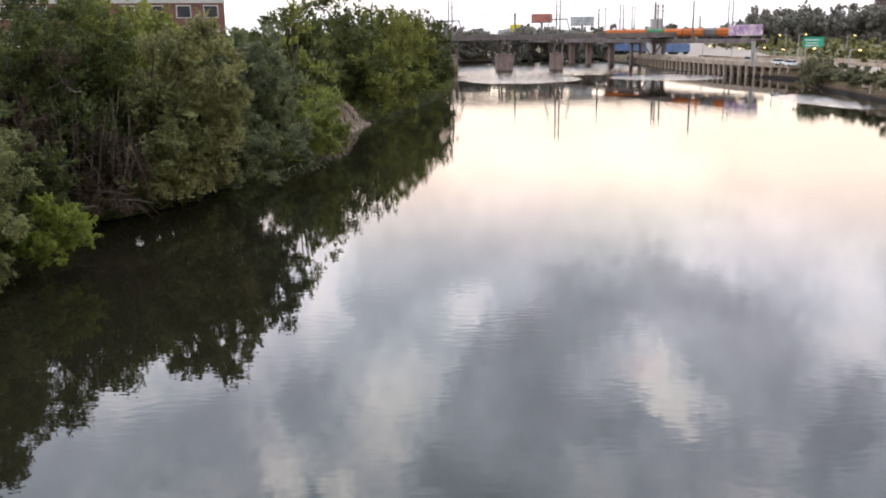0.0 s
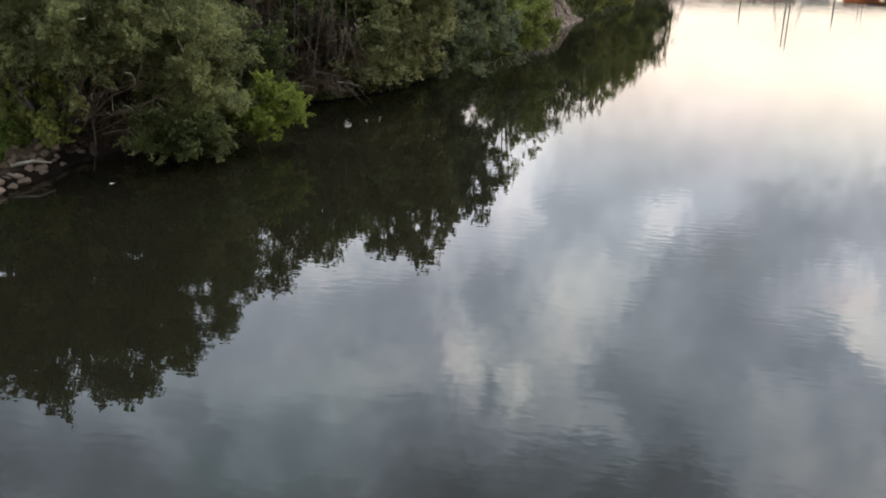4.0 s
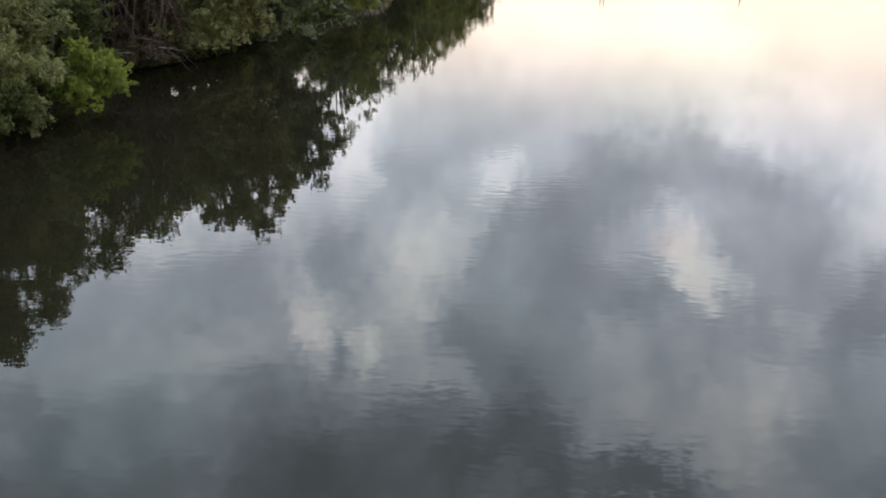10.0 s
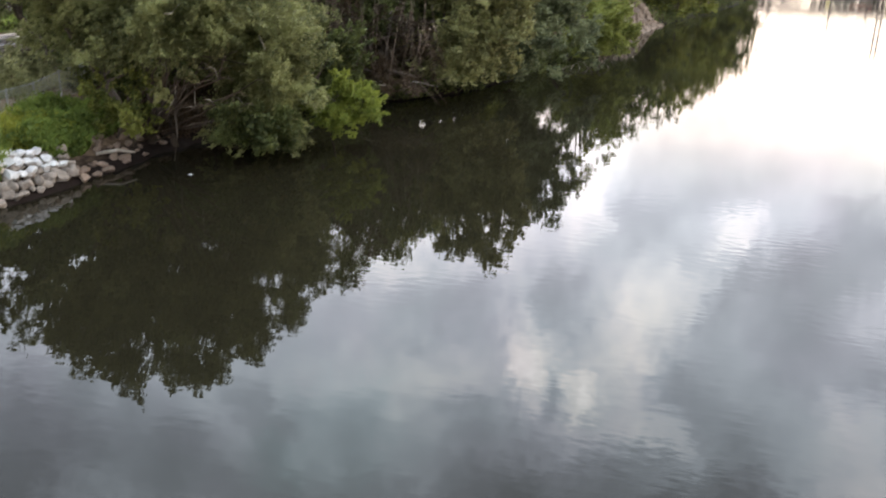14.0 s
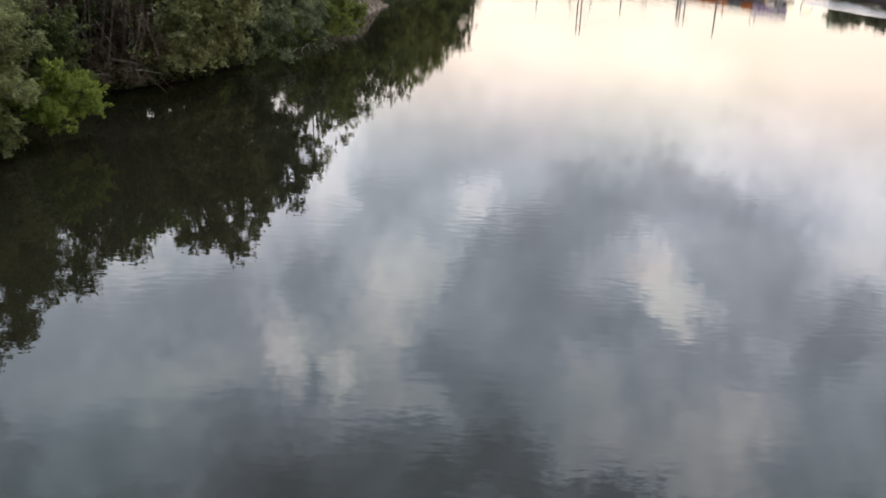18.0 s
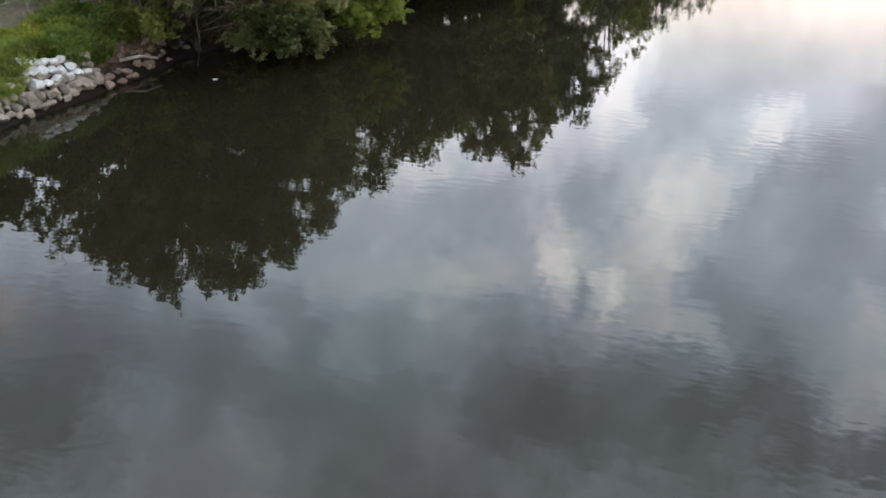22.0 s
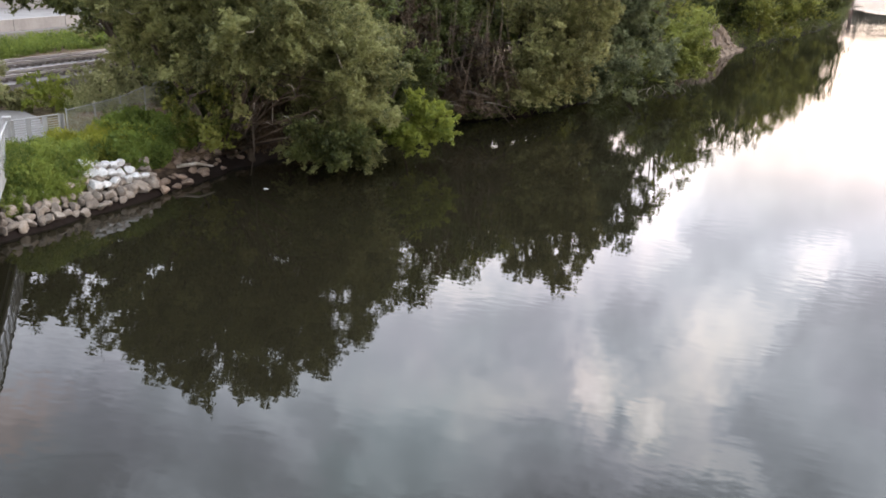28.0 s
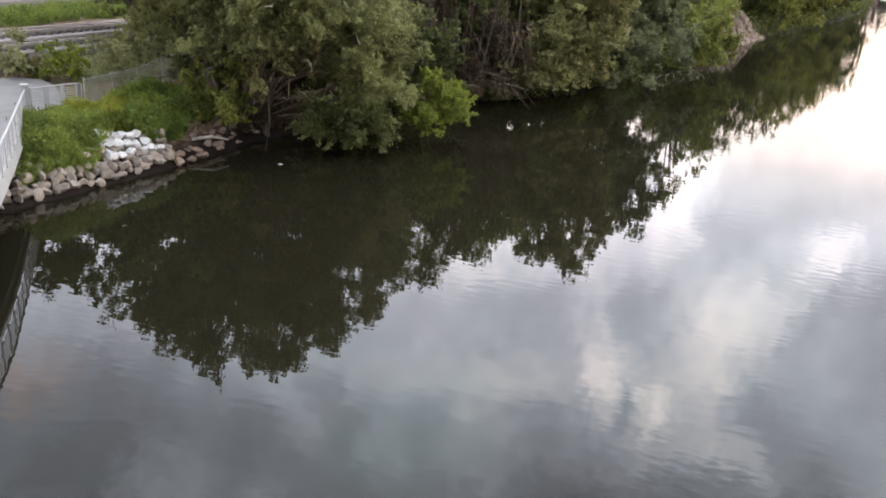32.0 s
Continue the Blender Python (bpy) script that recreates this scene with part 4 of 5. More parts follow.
for i in range(90):
    x, yy = -28.6 - 3.4 * rr.random() ** 1.2, rr.uniform(33.2, 41.0)
    boulder(x, yy, rr.uniform(0.0, 0.1), rr.uniform(0.14, 0.34), BROWN_ROCK, "muddy brown rock on the bare bank")
for p, q in (((-29.7, 35.5, 0.75), (-28.3, 36.7, 0.7)),):
    a, b = Vector(p), Vector(q)
    log = thing("drift_log", "bleached bent driftwood branch lying on the mud", "log", p)
    part("stem", tube([(0, 0, 0), (b - a) * 0.5 + Vector((0.1, 0, 0.15)), b - a], [0.1, 0.09, 0.05], 7), PALE_WOOD, log, smooth=True)

# ---- tall weeds ----
EDGE = [(-34.6, 29.7), (-31.6, 26.6), (-28.7, 23.6), (-25.9, 20.6), (-23.8, 18.1), (-22.6, 16.2), (-21.6, 13.6), (-20.9, 10.0), (-20.6, 5.0), (-20.6, -6.0)]
def edge_x(yv):
    return np.interp(yv, [p[1] for p in EDGE[::-1]], [p[0] for p in EDGE[::-1]])


def weeds(name, label, spots, stalks, tall, mat, leaves=16, leaf=0.2, slim=0.24, lean=0.35):
    """Leafy stalks in patches (x, y, half x, half y): slim leaves up each bent stalk, tallest in irregular tufts."""
    out = []
    per = stalks // len(spots)
    for x0, y0, hx, hy in spots:
        a, r = rng.uniform(0, 6.283, per), np.sqrt(rng.uniform(0, 1, per))
        x, yv = x0 + hx * r * np.cos(a), y0 + hy * r * np.sin(a)
        keep = (x > edge_x(yv) + 0.14) | (yv > 38.0) | ((x > -33.7) & (yv > 29.7))
        x, yv = x[keep], yv[keep]
        tuft = 0.5 + 0.5 * np.sin(2.3 * x + 1.1 * np.sin(1.9 * yv)) * np.sin(2.0 * yv + 0.8 * np.sin(2.7 * x))
        h = tall * (0.25 + 0.65 * tuft + 0.4 * rng.uniform(0, 1, len(x)))
        bend = rng.normal(size=(len(x), 2)) * lean
        f = np.linspace(0.1, 1.0, leaves)[None, :] + rng.uniform(-0.04, 0.04, (len(x), leaves))
        cx, cy = x[:, None] + bend[:, :1] * h[:, None] * f ** 2, yv[:, None] + bend[:, 1:] * h[:, None] * f ** 2
        cz = ground_z(x, yv)[:, None] + h[:, None] * f * (1 - 0.12 * f * np.hypot(bend[:, :1], bend[:, 1:]))
        c = np.stack([cx, cy, cz], -1).reshape(-1, 3)
        c[:, :2] += rng.normal(size=(len(c), 2)) * 0.05
        nrm = rng.normal(size=c.shape) * np.array([1, 1, 0.5]) + np.array([0, 0, 0.35])
        nrm /= np.linalg.norm(nrm, axis=1)[:, None]
        out.append(leaf_quads(c, nrm, leaf, -0.7, slim))
    tagged(new(name, mesh_of_quads(name, np.concatenate(out), mat)), label, "weeds", kind="stuff")


weeds("tall_weeds", "lush bright green weeds between the rocks and the railing", [(-31.7, 27.5, 1.6, 3.4), (-31.9, 29.6, 1.6, 1.8), (-31.2, 24.5, 1.1, 2.2), (-31.6, 28.4, 1.8, 2.2)], 7600, 1.25, GRASS, 18, 0.22, 0.17, 0.22)
weeds("yellow_weeds", "yellow-green flowering weeds in front of the wire fence", [(-32.4, 33.2, 1.1, 1.4), (-32.2, 34.8, 1.2, 1.2), (-33.0, 31.8, 0.6, 1.0), (-31.9, 33.0, 1.1, 1.4)], 2200, 1.0, YELLOW_WEED, 14, 0.18, 0.3, 0.22)
weeds("dark_weeds", "dense fresh green weeds along the fence", [(-31.2, 34.8, 1.2, 1.6), (-32.2, 37.4, 1.8, 2.4), (-31.0, 33.4, 0.9, 1.0), (-33.0, 36.0, 1.0, 1.6)], 3600, 1.05, FRESH_LEAF, 16, 0.22, 0.3, 0.25)
weeds("trackside_grass", "rough green grass beyond the railway tracks", [(-58.5, 52.0, 3.0, 22.0)], 3200, 0.9, FRESH_LEAF, 8, 0.3)
weeds("dry_grass", "rough olive grass between the fence and the tracks", [(-43.5, 48.0, 3.5, 14.0), (-40.0, 42.0, 2.8, 8.0), (-38.6, 45.0, 2.4, 7.0), (-41.0, 54.0, 4.0, 9.0)], 2600, 0.5, PALE_LEAF, 8, 0.2)
weeds("dry_brush", "dry brown brush on the shaded slope under the willow", [(-30.2, 43.0, 1.9, 3.0), (-29.2, 47.0, 2.2, 3.0)], 1500, 1.4, BROWN_LEAF, 10, 0.22)
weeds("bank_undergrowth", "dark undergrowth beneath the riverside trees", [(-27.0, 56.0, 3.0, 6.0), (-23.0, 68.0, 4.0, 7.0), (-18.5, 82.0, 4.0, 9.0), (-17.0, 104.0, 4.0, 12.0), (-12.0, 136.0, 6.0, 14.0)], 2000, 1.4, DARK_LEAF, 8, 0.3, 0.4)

def overhang(name, label, y0, y1, count, mat):
    """Leaves that hang over the waterline along the west bank."""
    yv = rng.uniform(y0, y1, count)
    x = shore_x(yv) + rng.uniform(-2.2, 0.5, count) + 0.7 * np.sin(0.8 * yv) * np.sin(0.31 * yv)
    z = np.maximum(ground_z(x, yv), 0.0) + 0.15 + rng.uniform(0, 1, count) ** 1.3 * (1.0 + 0.7 * np.sin(0.5 * yv))
    nrm = rng.normal(size=(count, 3)) + np.array([0.3, -0.3, 0.5])
    nrm /= np.linalg.norm(nrm, axis=1)[:, None]
    tagged(new(name, mesh_of_quads(name, leaf_quads(np.stack([x, yv, z], 1), nrm, 0.26, 0.4, 0.4), mat)), label, "undergrowth", kind="stuff")


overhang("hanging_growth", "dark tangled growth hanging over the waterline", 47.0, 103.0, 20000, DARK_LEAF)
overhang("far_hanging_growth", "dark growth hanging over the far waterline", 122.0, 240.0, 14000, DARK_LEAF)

# ---- boardwalk ----
DECK_Z = 2.35
inner = [(-25.8, -6.0), (-25.9, 6.0), (-27.2, 13.0), (-31.0, 19.0), (-36.0, 24.0), (-47.0, 24.0), (-47.0, 32.0), (-43.3, 33.5), (-42.8, 36.0), (-41.0, 36.5), (-39.0, 35.6), (-35.2, 32.6)]
walkway = thing("boardwalk", "curved pale concrete boardwalk on piers beside the river", "boardwalk", kind="structure")
part("deck", slab(EDGE + inner, DECK_Z - 0.2, DECK_Z), CONCRETE, walkway)
# slab added below the deck, coloured near-black for the shade underneath
part("soffit", slab([(x - 0.05, yv) for x, yv in EDGE] + inner, DECK_Z - 0.85, DECK_Z - 0.205), SHADE_AND_DARK_STEEL, walkway, "near-black slab under the deck, shade in its colour")


def along_edge(pts, gap):
    """Points every so far along a line, with its heading."""
    out, left = [], 0.0
    for a, b in zip(pts, pts[1:]):
        a, b = Vector(a), Vector(b)
        d, n = (b - a).length, (b - a).normalized()
        s = left
        while s < d:
            out.append((a + n * s, math.atan2(n.y, n.x)))
            s += gap
        left = s - d
    return out


for (ax, ay), (bx, by) in zip(EDGE, EDGE[1:]):
    d, h = math.hypot(bx - ax, by - ay), math.atan2(by - ay, bx - ax)
    ox, oy = -(by - ay) / d, (bx - ax) / d
    bm = bmesh.new()
    ends = [[bm.verts.new((px + ox * u, py + oy * u, DECK_Z + v)) for u, v in ((-0.06, 0.03), (0.03, 0.03), (0.16, -0.45), (0.1, -0.5), (-0.06, -0.3))] for px, py in ((ax, ay), (bx, by))]
    bm.faces.new(ends[0])
    bm.faces.new(ends[1][::-1])
    for k in range(5):
        bm.faces.new((ends[0][k], ends[1][k], ends[1][(k + 1) % 5], ends[0][(k + 1) % 5]))
    bmesh.ops.recalc_face_normals(bm, faces=bm.faces[:])
    part("fascia", bm, WHITE_PAINT, walkway, "white sloping edge panel")


def railing(label, pts, gap, first_post, broad=0.16):
    root = thing("railing", label, "railing", (pts[0][0], pts[0][1], DECK_Z))
    o = Vector((pts[0][0], pts[0][1], 0))
    stops = along_edge(pts, gap)
    end = Vector(pts[-1])
    stops.append((end, stops[-1][1]))
    for i, (p, h) in enumerate(stops):
        x, yv = p.x - o.x, p.y - o.y
        if i == 0 and first_post:
            part("corner_post", box((x, yv, 0.68), (0.3, 0.3, 1.36), h, 0.02), WHITE_PAINT, root)
            part("post_cap", box((x, yv, 1.39), (0.38, 0.38, 0.1), h, 0.02), WHITE_PAINT, root)
            continue
        part("post", box((x, yv, 0.6), (broad, 0.05, 1.2), h, 0.008), WHITE_PAINT, root)
    for (p, h), (q, g) in zip(stops, stops[1:]):
        m, d = (p + q) / 2 - o.to_2d(), (q - p).length
        if d < 0.2:
            continue
        h = math.atan2((q - p).y, (q - p).x)
        part("top_rail", box((m.x, m.y, 1.2), (d, 0.09, 0.05), h, 0.01), WHITE_PAINT, root)
        for k in range(9):
            part("slat", box((m.x, m.y, 0.14 + 0.115 * k), (d, 0.014, 0.03), h), WHITE_PAINT, root)
    return root


railing("white steel railing with horizontal slats along the boardwalk edge", [(x + 0.12 * (1 if i > 3 else 0.6), yv) for i, (x, yv) in enumerate(EDGE)], 1.35, True)
railing("short white slatted railing at the end of the boardwalk", [(-34.5, 29.9), (-33.9, 32.4)], 0.83, False, 0.24)
for px, py, turn in ((-25.05, 16.75, 0.62), (-23.2, 6.0, 0.05)):
    pier = thing("boardwalk_pier", "pale concrete pier under the boardwalk", "pier", (px, py, -2.0))
    part("cap", box((0, 0, 3.2), (3.4, 1.2, 1.45), turn, 0.04), WHITE_PAINT, pier)
    for k in range(5):
        part("slot", box((1.72 * math.cos(turn), 1.72 * math.sin(turn), 2.68 + 0.26 * k), (0.03, 0.62, 0.07), turn), SHADE_AND_DARK_STEEL, pier, "dark slot in the pier face")
    for k in range(4):
        part("rung", box((1.9 * math.cos(turn), 1.9 * math.sin(turn), 2.3 - 0.26 * k), (0.05, 0.5, 0.04), turn), WHITE_PAINT, pier, "white ladder rung")
    for k in (-0.25, 0.25):
        part("ladder_rail", box((1.9 * math.cos(turn) - k * math.sin(turn), 1.9 * math.sin(turn) + k * math.cos(turn), 1.95), (0.06, 0.05, 1.5), turn), SHADE_AND_DARK_STEEL, pier)
    for k in (-0.7, 0.7):
        part("shaft", tube([(k * math.cos(turn), k * math.sin(turn), -0.5), (k * math.cos(turn), k * math.sin(turn), 2.6)], [0.3, 0.3], 12), POLE_STEEL, pier)


def flat_shape(name, label, outline, mat, at, turn):
    ob = part(name, slab(outline, 0.0, 0.006), mat)
    ob.matrix_world = pose(*at, 0, 0, turn)
    tagged(ob, label, "marking", kind="structure")


flat_shape("painted_arrow", "white arrow painted on the boardwalk", [(-0.18, -0.9), (0.18, -0.9), (0.18, 0.1), (0.5, 0.1), (0, 0.95), (-0.5, 0.1), (-0.18, 0.1)], MARKING, (-31.0, 23.95, DECK_Z + 0.002), 40)
flat_shape("painted_line", "faded yellow line painted on the boardwalk", [(-0.08, -3.2), (0.08, -3.2), (0.08, 3.2), (-0.08, 3.2)], YELLOW_MARK, (-36.0, 25.9, DECK_Z + 0.002), 48)

# ---- wire fence ----
FENCE = [(-33.8, 32.6), (-34.2, 34.9), (-34.7, 37.3), (-35.1, 39.7), (-35.5, 42.2), (-36.0, 44.8)]
fence = thing("wire_fence", "grey chain-link fence on thin steel posts", "fence", (*FENCE[0], 2.2))
fo = Vector((*FENCE[0], 2.2))
for i, (x, yv) in enumerate(FENCE):
    g = float(ground_z(x, yv)) - 2.2
    part("post", tube([(x - fo.x, yv - fo.y, g - 0.1), (x - fo.x, yv - fo.y, g + 1.65)], [0.035, 0.035], 6), GALVANISED, fence)
for (ax, ay), (bx, by) in zip(FENCE, FENCE[1:]):
    a, b = Vector((ax, ay, ground_z(ax, ay))) - fo, Vector((bx, by, ground_z(bx, by))) - fo
    up = Vector((0, 0, 1.55))
    part("top_wire", tube([a + up, b + up], [0.022, 0.022], 5), GALVANISED, fence)
    d, quads = (b - a).length, []
    n = int(d / 0.075)
    side = (b - a).normalized()
    for k in range(-20, n):
        for sgn in (1, -1):
            s0, s1 = k / n, (k + 20) / n
            z0, z1 = 0.04, 1.54
            if s0 < 0:
                z0, s0 = z0 + (z1 - z0) * (-s0) / (s1 - s0), 0.0
            if s1 > 1:
                z1, s1 = z0 + (z1 - z0) * (1 - s0) / (s1 - s0), 1.0
            p, q = a.lerp(b, s0 if sgn > 0 else 1 - s0) + Vector((0, 0, z0)), a.lerp(b, s1 if sgn > 0 else 1 - s1) + Vector((0, 0, z1))
            w = side * 0.007
            quads += [p - w, p + w, q + w, q - w]
    hang("wire_mesh", mesh_of_quads("wire_mesh", np.array([tuple(v) for v in quads]), GALVANISED), fence)

# ---- railway tracks ----
TRACK_Z = 3.35
bed = part("track_bed", slab([(-4.7, 0), (4.7, 0), (4.7, 100), (-4.7, 100)], 1.5, TRACK_Z - 0.12), BALLAST)
bed.matrix_world = pose(-51.0, 20.0, 0.0, 0, 0, -5.7)
tagged(bed, "grey stone ballast under two railway tracks", "ballast", kind="structure")
for cx in (-48.6, -53.4):
    t = thing("railway_track", "rusty steel rails on weathered wooden sleepers", "railway track", (cx, 20, TRACK_Z - 0.12), -5.7, group="railway tracks")
    for sx in (-0.72, 0.72):
        part("rail", box((sx, 45, 0.25), (0.075, 90, 0.16)), RUSTY_RAIL, t)
    sm = bpy.data.meshes.new("sleeper")
    b = box((0, 0, 0.08), (2.6, 0.24, 0.18))
    b.to_mesh(sm)
    b.free()
    sm.materials.append(SLEEPER)
    for k in range(110):
        s = hang("sleeper", sm, t)
        s.location = (rr.uniform(-0.03, 0.03), 0.4 + 0.6 * k, 0)
lot = part("paved_lot", slab([(-150, 40), (-63.5, 40), (-63.5, 110), (-150, 110)], 2.0, 3.75), CONCRETE)
tagged(lot, "pale paved lot beyond the railway tracks", "pavement", kind="structure")
lotwall = thing("low_wall", "low pale concrete wall along the lot", "wall", (-64.5, 40, 3.75), kind="structure")
for k in range(12):
    part("panel", box((0, 2.9 + 5.8 * k, 0.5), (0.25, 5.74, 1.0), 0, 0.02), LOT_WALL, lotwall)

# small floating pieces on the water
for a, d, s in ((-34.4, 44.0, 0.16), (-28.4, 51.8, 0.1)):
    x, yv = polar(a, d)
    bit = new("floating_debris", ROCKS[WHITE_ROCK][2])
    bit.matrix_world = pose(x, yv, 0.01, 0, 0, 60) @ Matrix.Diagonal((s, 0.6 * s, 0.4 * s, 1))
    tagged(bit, "small white scrap floating by the bank", "debris")
for i in range(7):
    x, yv = polar(-11.2 + 0.62 * i, 79.2 + 0.6 * i)
    snag = thing("dead_branch", "pale dead branch sticking out of the water", "branch", (x, yv, -0.2), turn=37.0 * i, group="dead branches")
    part("stem", tube([(0, 0, 0), (0.5, 0.1, 0.5), (1.3, 0.0, 0.55 + 0.06 * i)], [0.03, 0.022, 0.01], 5), PALE_WOOD, snag)
lb = bmesh.new()
rows = []
for i in range(37):
    f = i / 36
    yv = 109.0 + 14.0 * f
    sx = float(shore_x(yv)) + 0.5
    top = 3.3 * (1 - abs(2 * f - 1) ** 4) + 0.3 * math.sin(1.3 * i)
    line = []
    for k, (u, z) in enumerate(((0.5, -0.3), (0.1, 0.25), (-0.5, 0.5), (-0.6, 1.1), (-1.0, 1.4), (-1.15, 2.2), (-1.6, 2.6), (-1.9, 3.3), (-4.5, 3.5))):
        zz = z if z < 0.3 else 0.3 + (z - 0.3) * max(top, 0.2) / 3.3
        line.append(lb.verts.new((sx + u + 0.22 * math.sin(1.9 * i + 2.3 * k) * math.sin(0.7 * i), yv + 0.2 * math.sin(2.1 * i + k), zz + 0.12 * math.sin(2.7 * i + 1.7 * k))))
    rows.append(line)
for a, b in zip(rows, rows[1:]):
    for k in range(8):
        lb.faces.new((a[k], b[k], b[k + 1], a[k + 1]))
tagged(part("earth_ledge", lb, EARTH), "broken tan earth ledge cut above the waterline", "ledge", kind="structure")
for i in range(26):
    yv = rr.uniform(107.0, 122.0)
    boulder(float(shore_x(yv)) - 0.1 - 0.9 * rr.random(), yv, 0.2 + 0.2 * rr.random(), rr.uniform(0.2, 0.5), BROWN_ROCK, "muddy brown rock at the foot of the earth ledge")
for i in range(9):
    x, yv = polar(-7.9 + 0.16 * i, 84.0 + 2.4 * i)
    snag = thing("dead_branch", "brown dead branch leaning into the water", "branch", (x - 0.4, yv, -0.2), turn=-60.0 + 23.0 * i, group="dead branches")
    part("stem", tube([(0, 0, 0), (-0.6, 0.1, 0.9), (-1.6, 0.2, 1.3 + 0.12 * (i % 4)), (-2.6, 0.0, 1.5 + 0.2 * (i % 3))], [0.1, 0.08, 0.06, 0.02], 6), BROWN_BARK, snag, smooth=True)
    for k in range(3):
        part("twig", tube([(-0.5 - 0.5 * k, 0.1, 0.9 + 0.2 * k), (-0.9 - 0.6 * k, 0.5 - 0.5 * k, 1.3 + 0.3 * k), (-1.2 - 0.6 * k, 0.8 - 0.8 * k, 1.4 + 0.4 * k)], [0.04, 0.03, 0.01], 5), PALE_WOOD, snag)

# ---- far bridges ----
def girder_bridge(name, label, a, b, width, low, high, piers, pier_size, bays):
    a, b = Vector((*a, 0)), Vector((*b, 0))
    d, h = (b - a).length, math.atan2((b - a).y, (b - a).x)
    root = thing(name, label, "bridge", (a.x, a.y, 0), math.degrees(h))
    for s in (-1, 1):
        part("girder", box((d / 2, s * width / 2, (low + high) / 2), (d, 0.5, high - low)), BRIDGE_STEEL, root)
        for k in range(bays):
            part("stiffener", box((d * (k + 0.5) / bays, s * (width / 2 + 0.3), (low + high) / 2), (0.25, 0.2, high - low - 0.1)), BRIDGE_STEEL, root)
    part("deck", box((d / 2, 0, high - 0.25), (d, width - 0.5, 0.4)), BRIDGE_STEEL, root)
    for s in piers:
        size = pier_size * (1.5 if s == 81.5 else 0.9)
        part("pier", box((s, 0, 1.1), (size, width + 1.5, 7.6), 0, 0.3), PIER_STONE, root, "weathered stone pier")
        part("pier_cap", box((s, 0, 4.98), (size + 0.3, width + 1.8, 0.3), 0, 0.08), PIER_STONE, root)
        for q in (-0.38, 0.38):
            for e in (-1.3, 1.3):
                part("bent_leg", box((s + e, q * width, (5.1 + low) / 2), (0.5, 0.5, low - 5.1)), BRIDGE_STEEL, root)
        part("bent_brace", box((s, 0, low - 1.0), (3.2, width, 0.4)), BRIDGE_STEEL, root)
    return root


girder_bridge("railway_bridge", "long dark steel girder railway bridge on stone piers", (-60, 297), (78, 304), 9.0, 9.7, 11.3, (28, 46, 64.3, 81.5, 99), 3.2, 46)
viaduct = girder_bridge("railway_viaduct", "dark steel railway viaduct carrying freight cars", (36, 386), (95, 269), 6.0, 7.9, 9.15, (), 2.0, 40)
vl = math.hypot(59, 117)
for k, s in enumerate((35, 46, 60, 74, 86)):
    if k < 3:
        part("column", box((s, 0, 3.2), (1.1, 2.2, 9.4), 0, 0.08), PIER_STONE, viaduct)
    else:
        for q in (-2.0, 2.0):
            part("column", box((s, q, 3.2), (1.0, 1.0, 9.4), 0, 0.08), BRIDGE_STEEL, viaduct)
    part("cross_beam", box((s, 0, 7.6), (0.9, 6.4, 0.6)), BRIDGE_STEEL, viaduct)
    if k == 4:
        for sg in (-1, 1):
            part("brace", tube([(s, -2.8, 3.0), (s + sg * 5, -2.8, 7.8)], [0.25, 0.25], 6), BRIDGE_STEEL, viaduct)
turn = math.degrees(math.atan2(-117, 59))


def freight_car(mat, label, s, length=15.0, tall=3.3, boxy=False):
    f = s / vl
    car = thing("freight_car", label, "freight car", (36 + 59 * f, 386 - 117 * f, 9.15), turn, group="freight train")
    if boxy:
        part("body", box((0, 0, 0.9 + tall / 2), (length, 3.0, tall), 0, 0.06), mat, car)
        for k in range(7):
            part("rib", box((-length / 2 + length * (k + 0.5) / 7, -1.55, 0.9 + tall / 2), (0.18, 0.12, tall - 0.2)), mat, car)
    else:
        bm = bmesh.new()
        prof = [(-1.5, 1.6), (-1.5, tall - 0.5), (-1.1, tall), (1.1, tall), (1.5, tall - 0.5), (1.5, 1.6), (0.8, 0.7), (-0.8, 0.7)]
        ends = [[bm.verts.new((x, p, q)) for p, q in prof] for x in (-length / 2, length / 2)]
        bm.faces.new(ends[0])
        bm.faces.new(ends[1][::-1])
        for k in range(8):
            bm.faces.new((ends[0][k], ends[1][k], ends[1][(k + 1) % 8], ends[0][(k + 1) % 8]))
        bmesh.ops.recalc_face_normals(bm, faces=bm.faces[:])
        part("body", bm, mat, car)
        for k in range(8):
            part("rib", box((-length / 2 + length * (k + 0.5) / 8, -1.55, tall / 2 + 0.5), (0.16, 0.12, tall - 1.9)), mat, car)
    for e in (-1, 1):
        part("bogie", box((e * length * 0.36, 0, 0.45), (2.6, 2.4, 0.8), 0, 0.1), RUBBER, car)


for mat, label, at, long in ((ORANGE, "orange hopper car on the viaduct", 63.5, 10.8), (ORANGE, "orange hopper car on the viaduct", 75.0, 10.8), (GREEN_PAINT, "green hopper car on the viaduct", 85.2, 8.0), (ORANGE, "orange hopper car on the viaduct", 94.3, 9.0), (ORANGE, "orange hopper car on the viaduct", 103.9, 9.0), (GREY_PAINT, "grey hopper car on the viaduct", 111.4, 5.2), (ORANGE, "short orange hopper car on the viaduct", 116.9, 5.0)):
    freight_car(mat, label, at, long)
freight_car(GRAFFITI, "pale boxcar sprayed with pink and purple graffiti", 125.0, 11.0, 3.2, True)


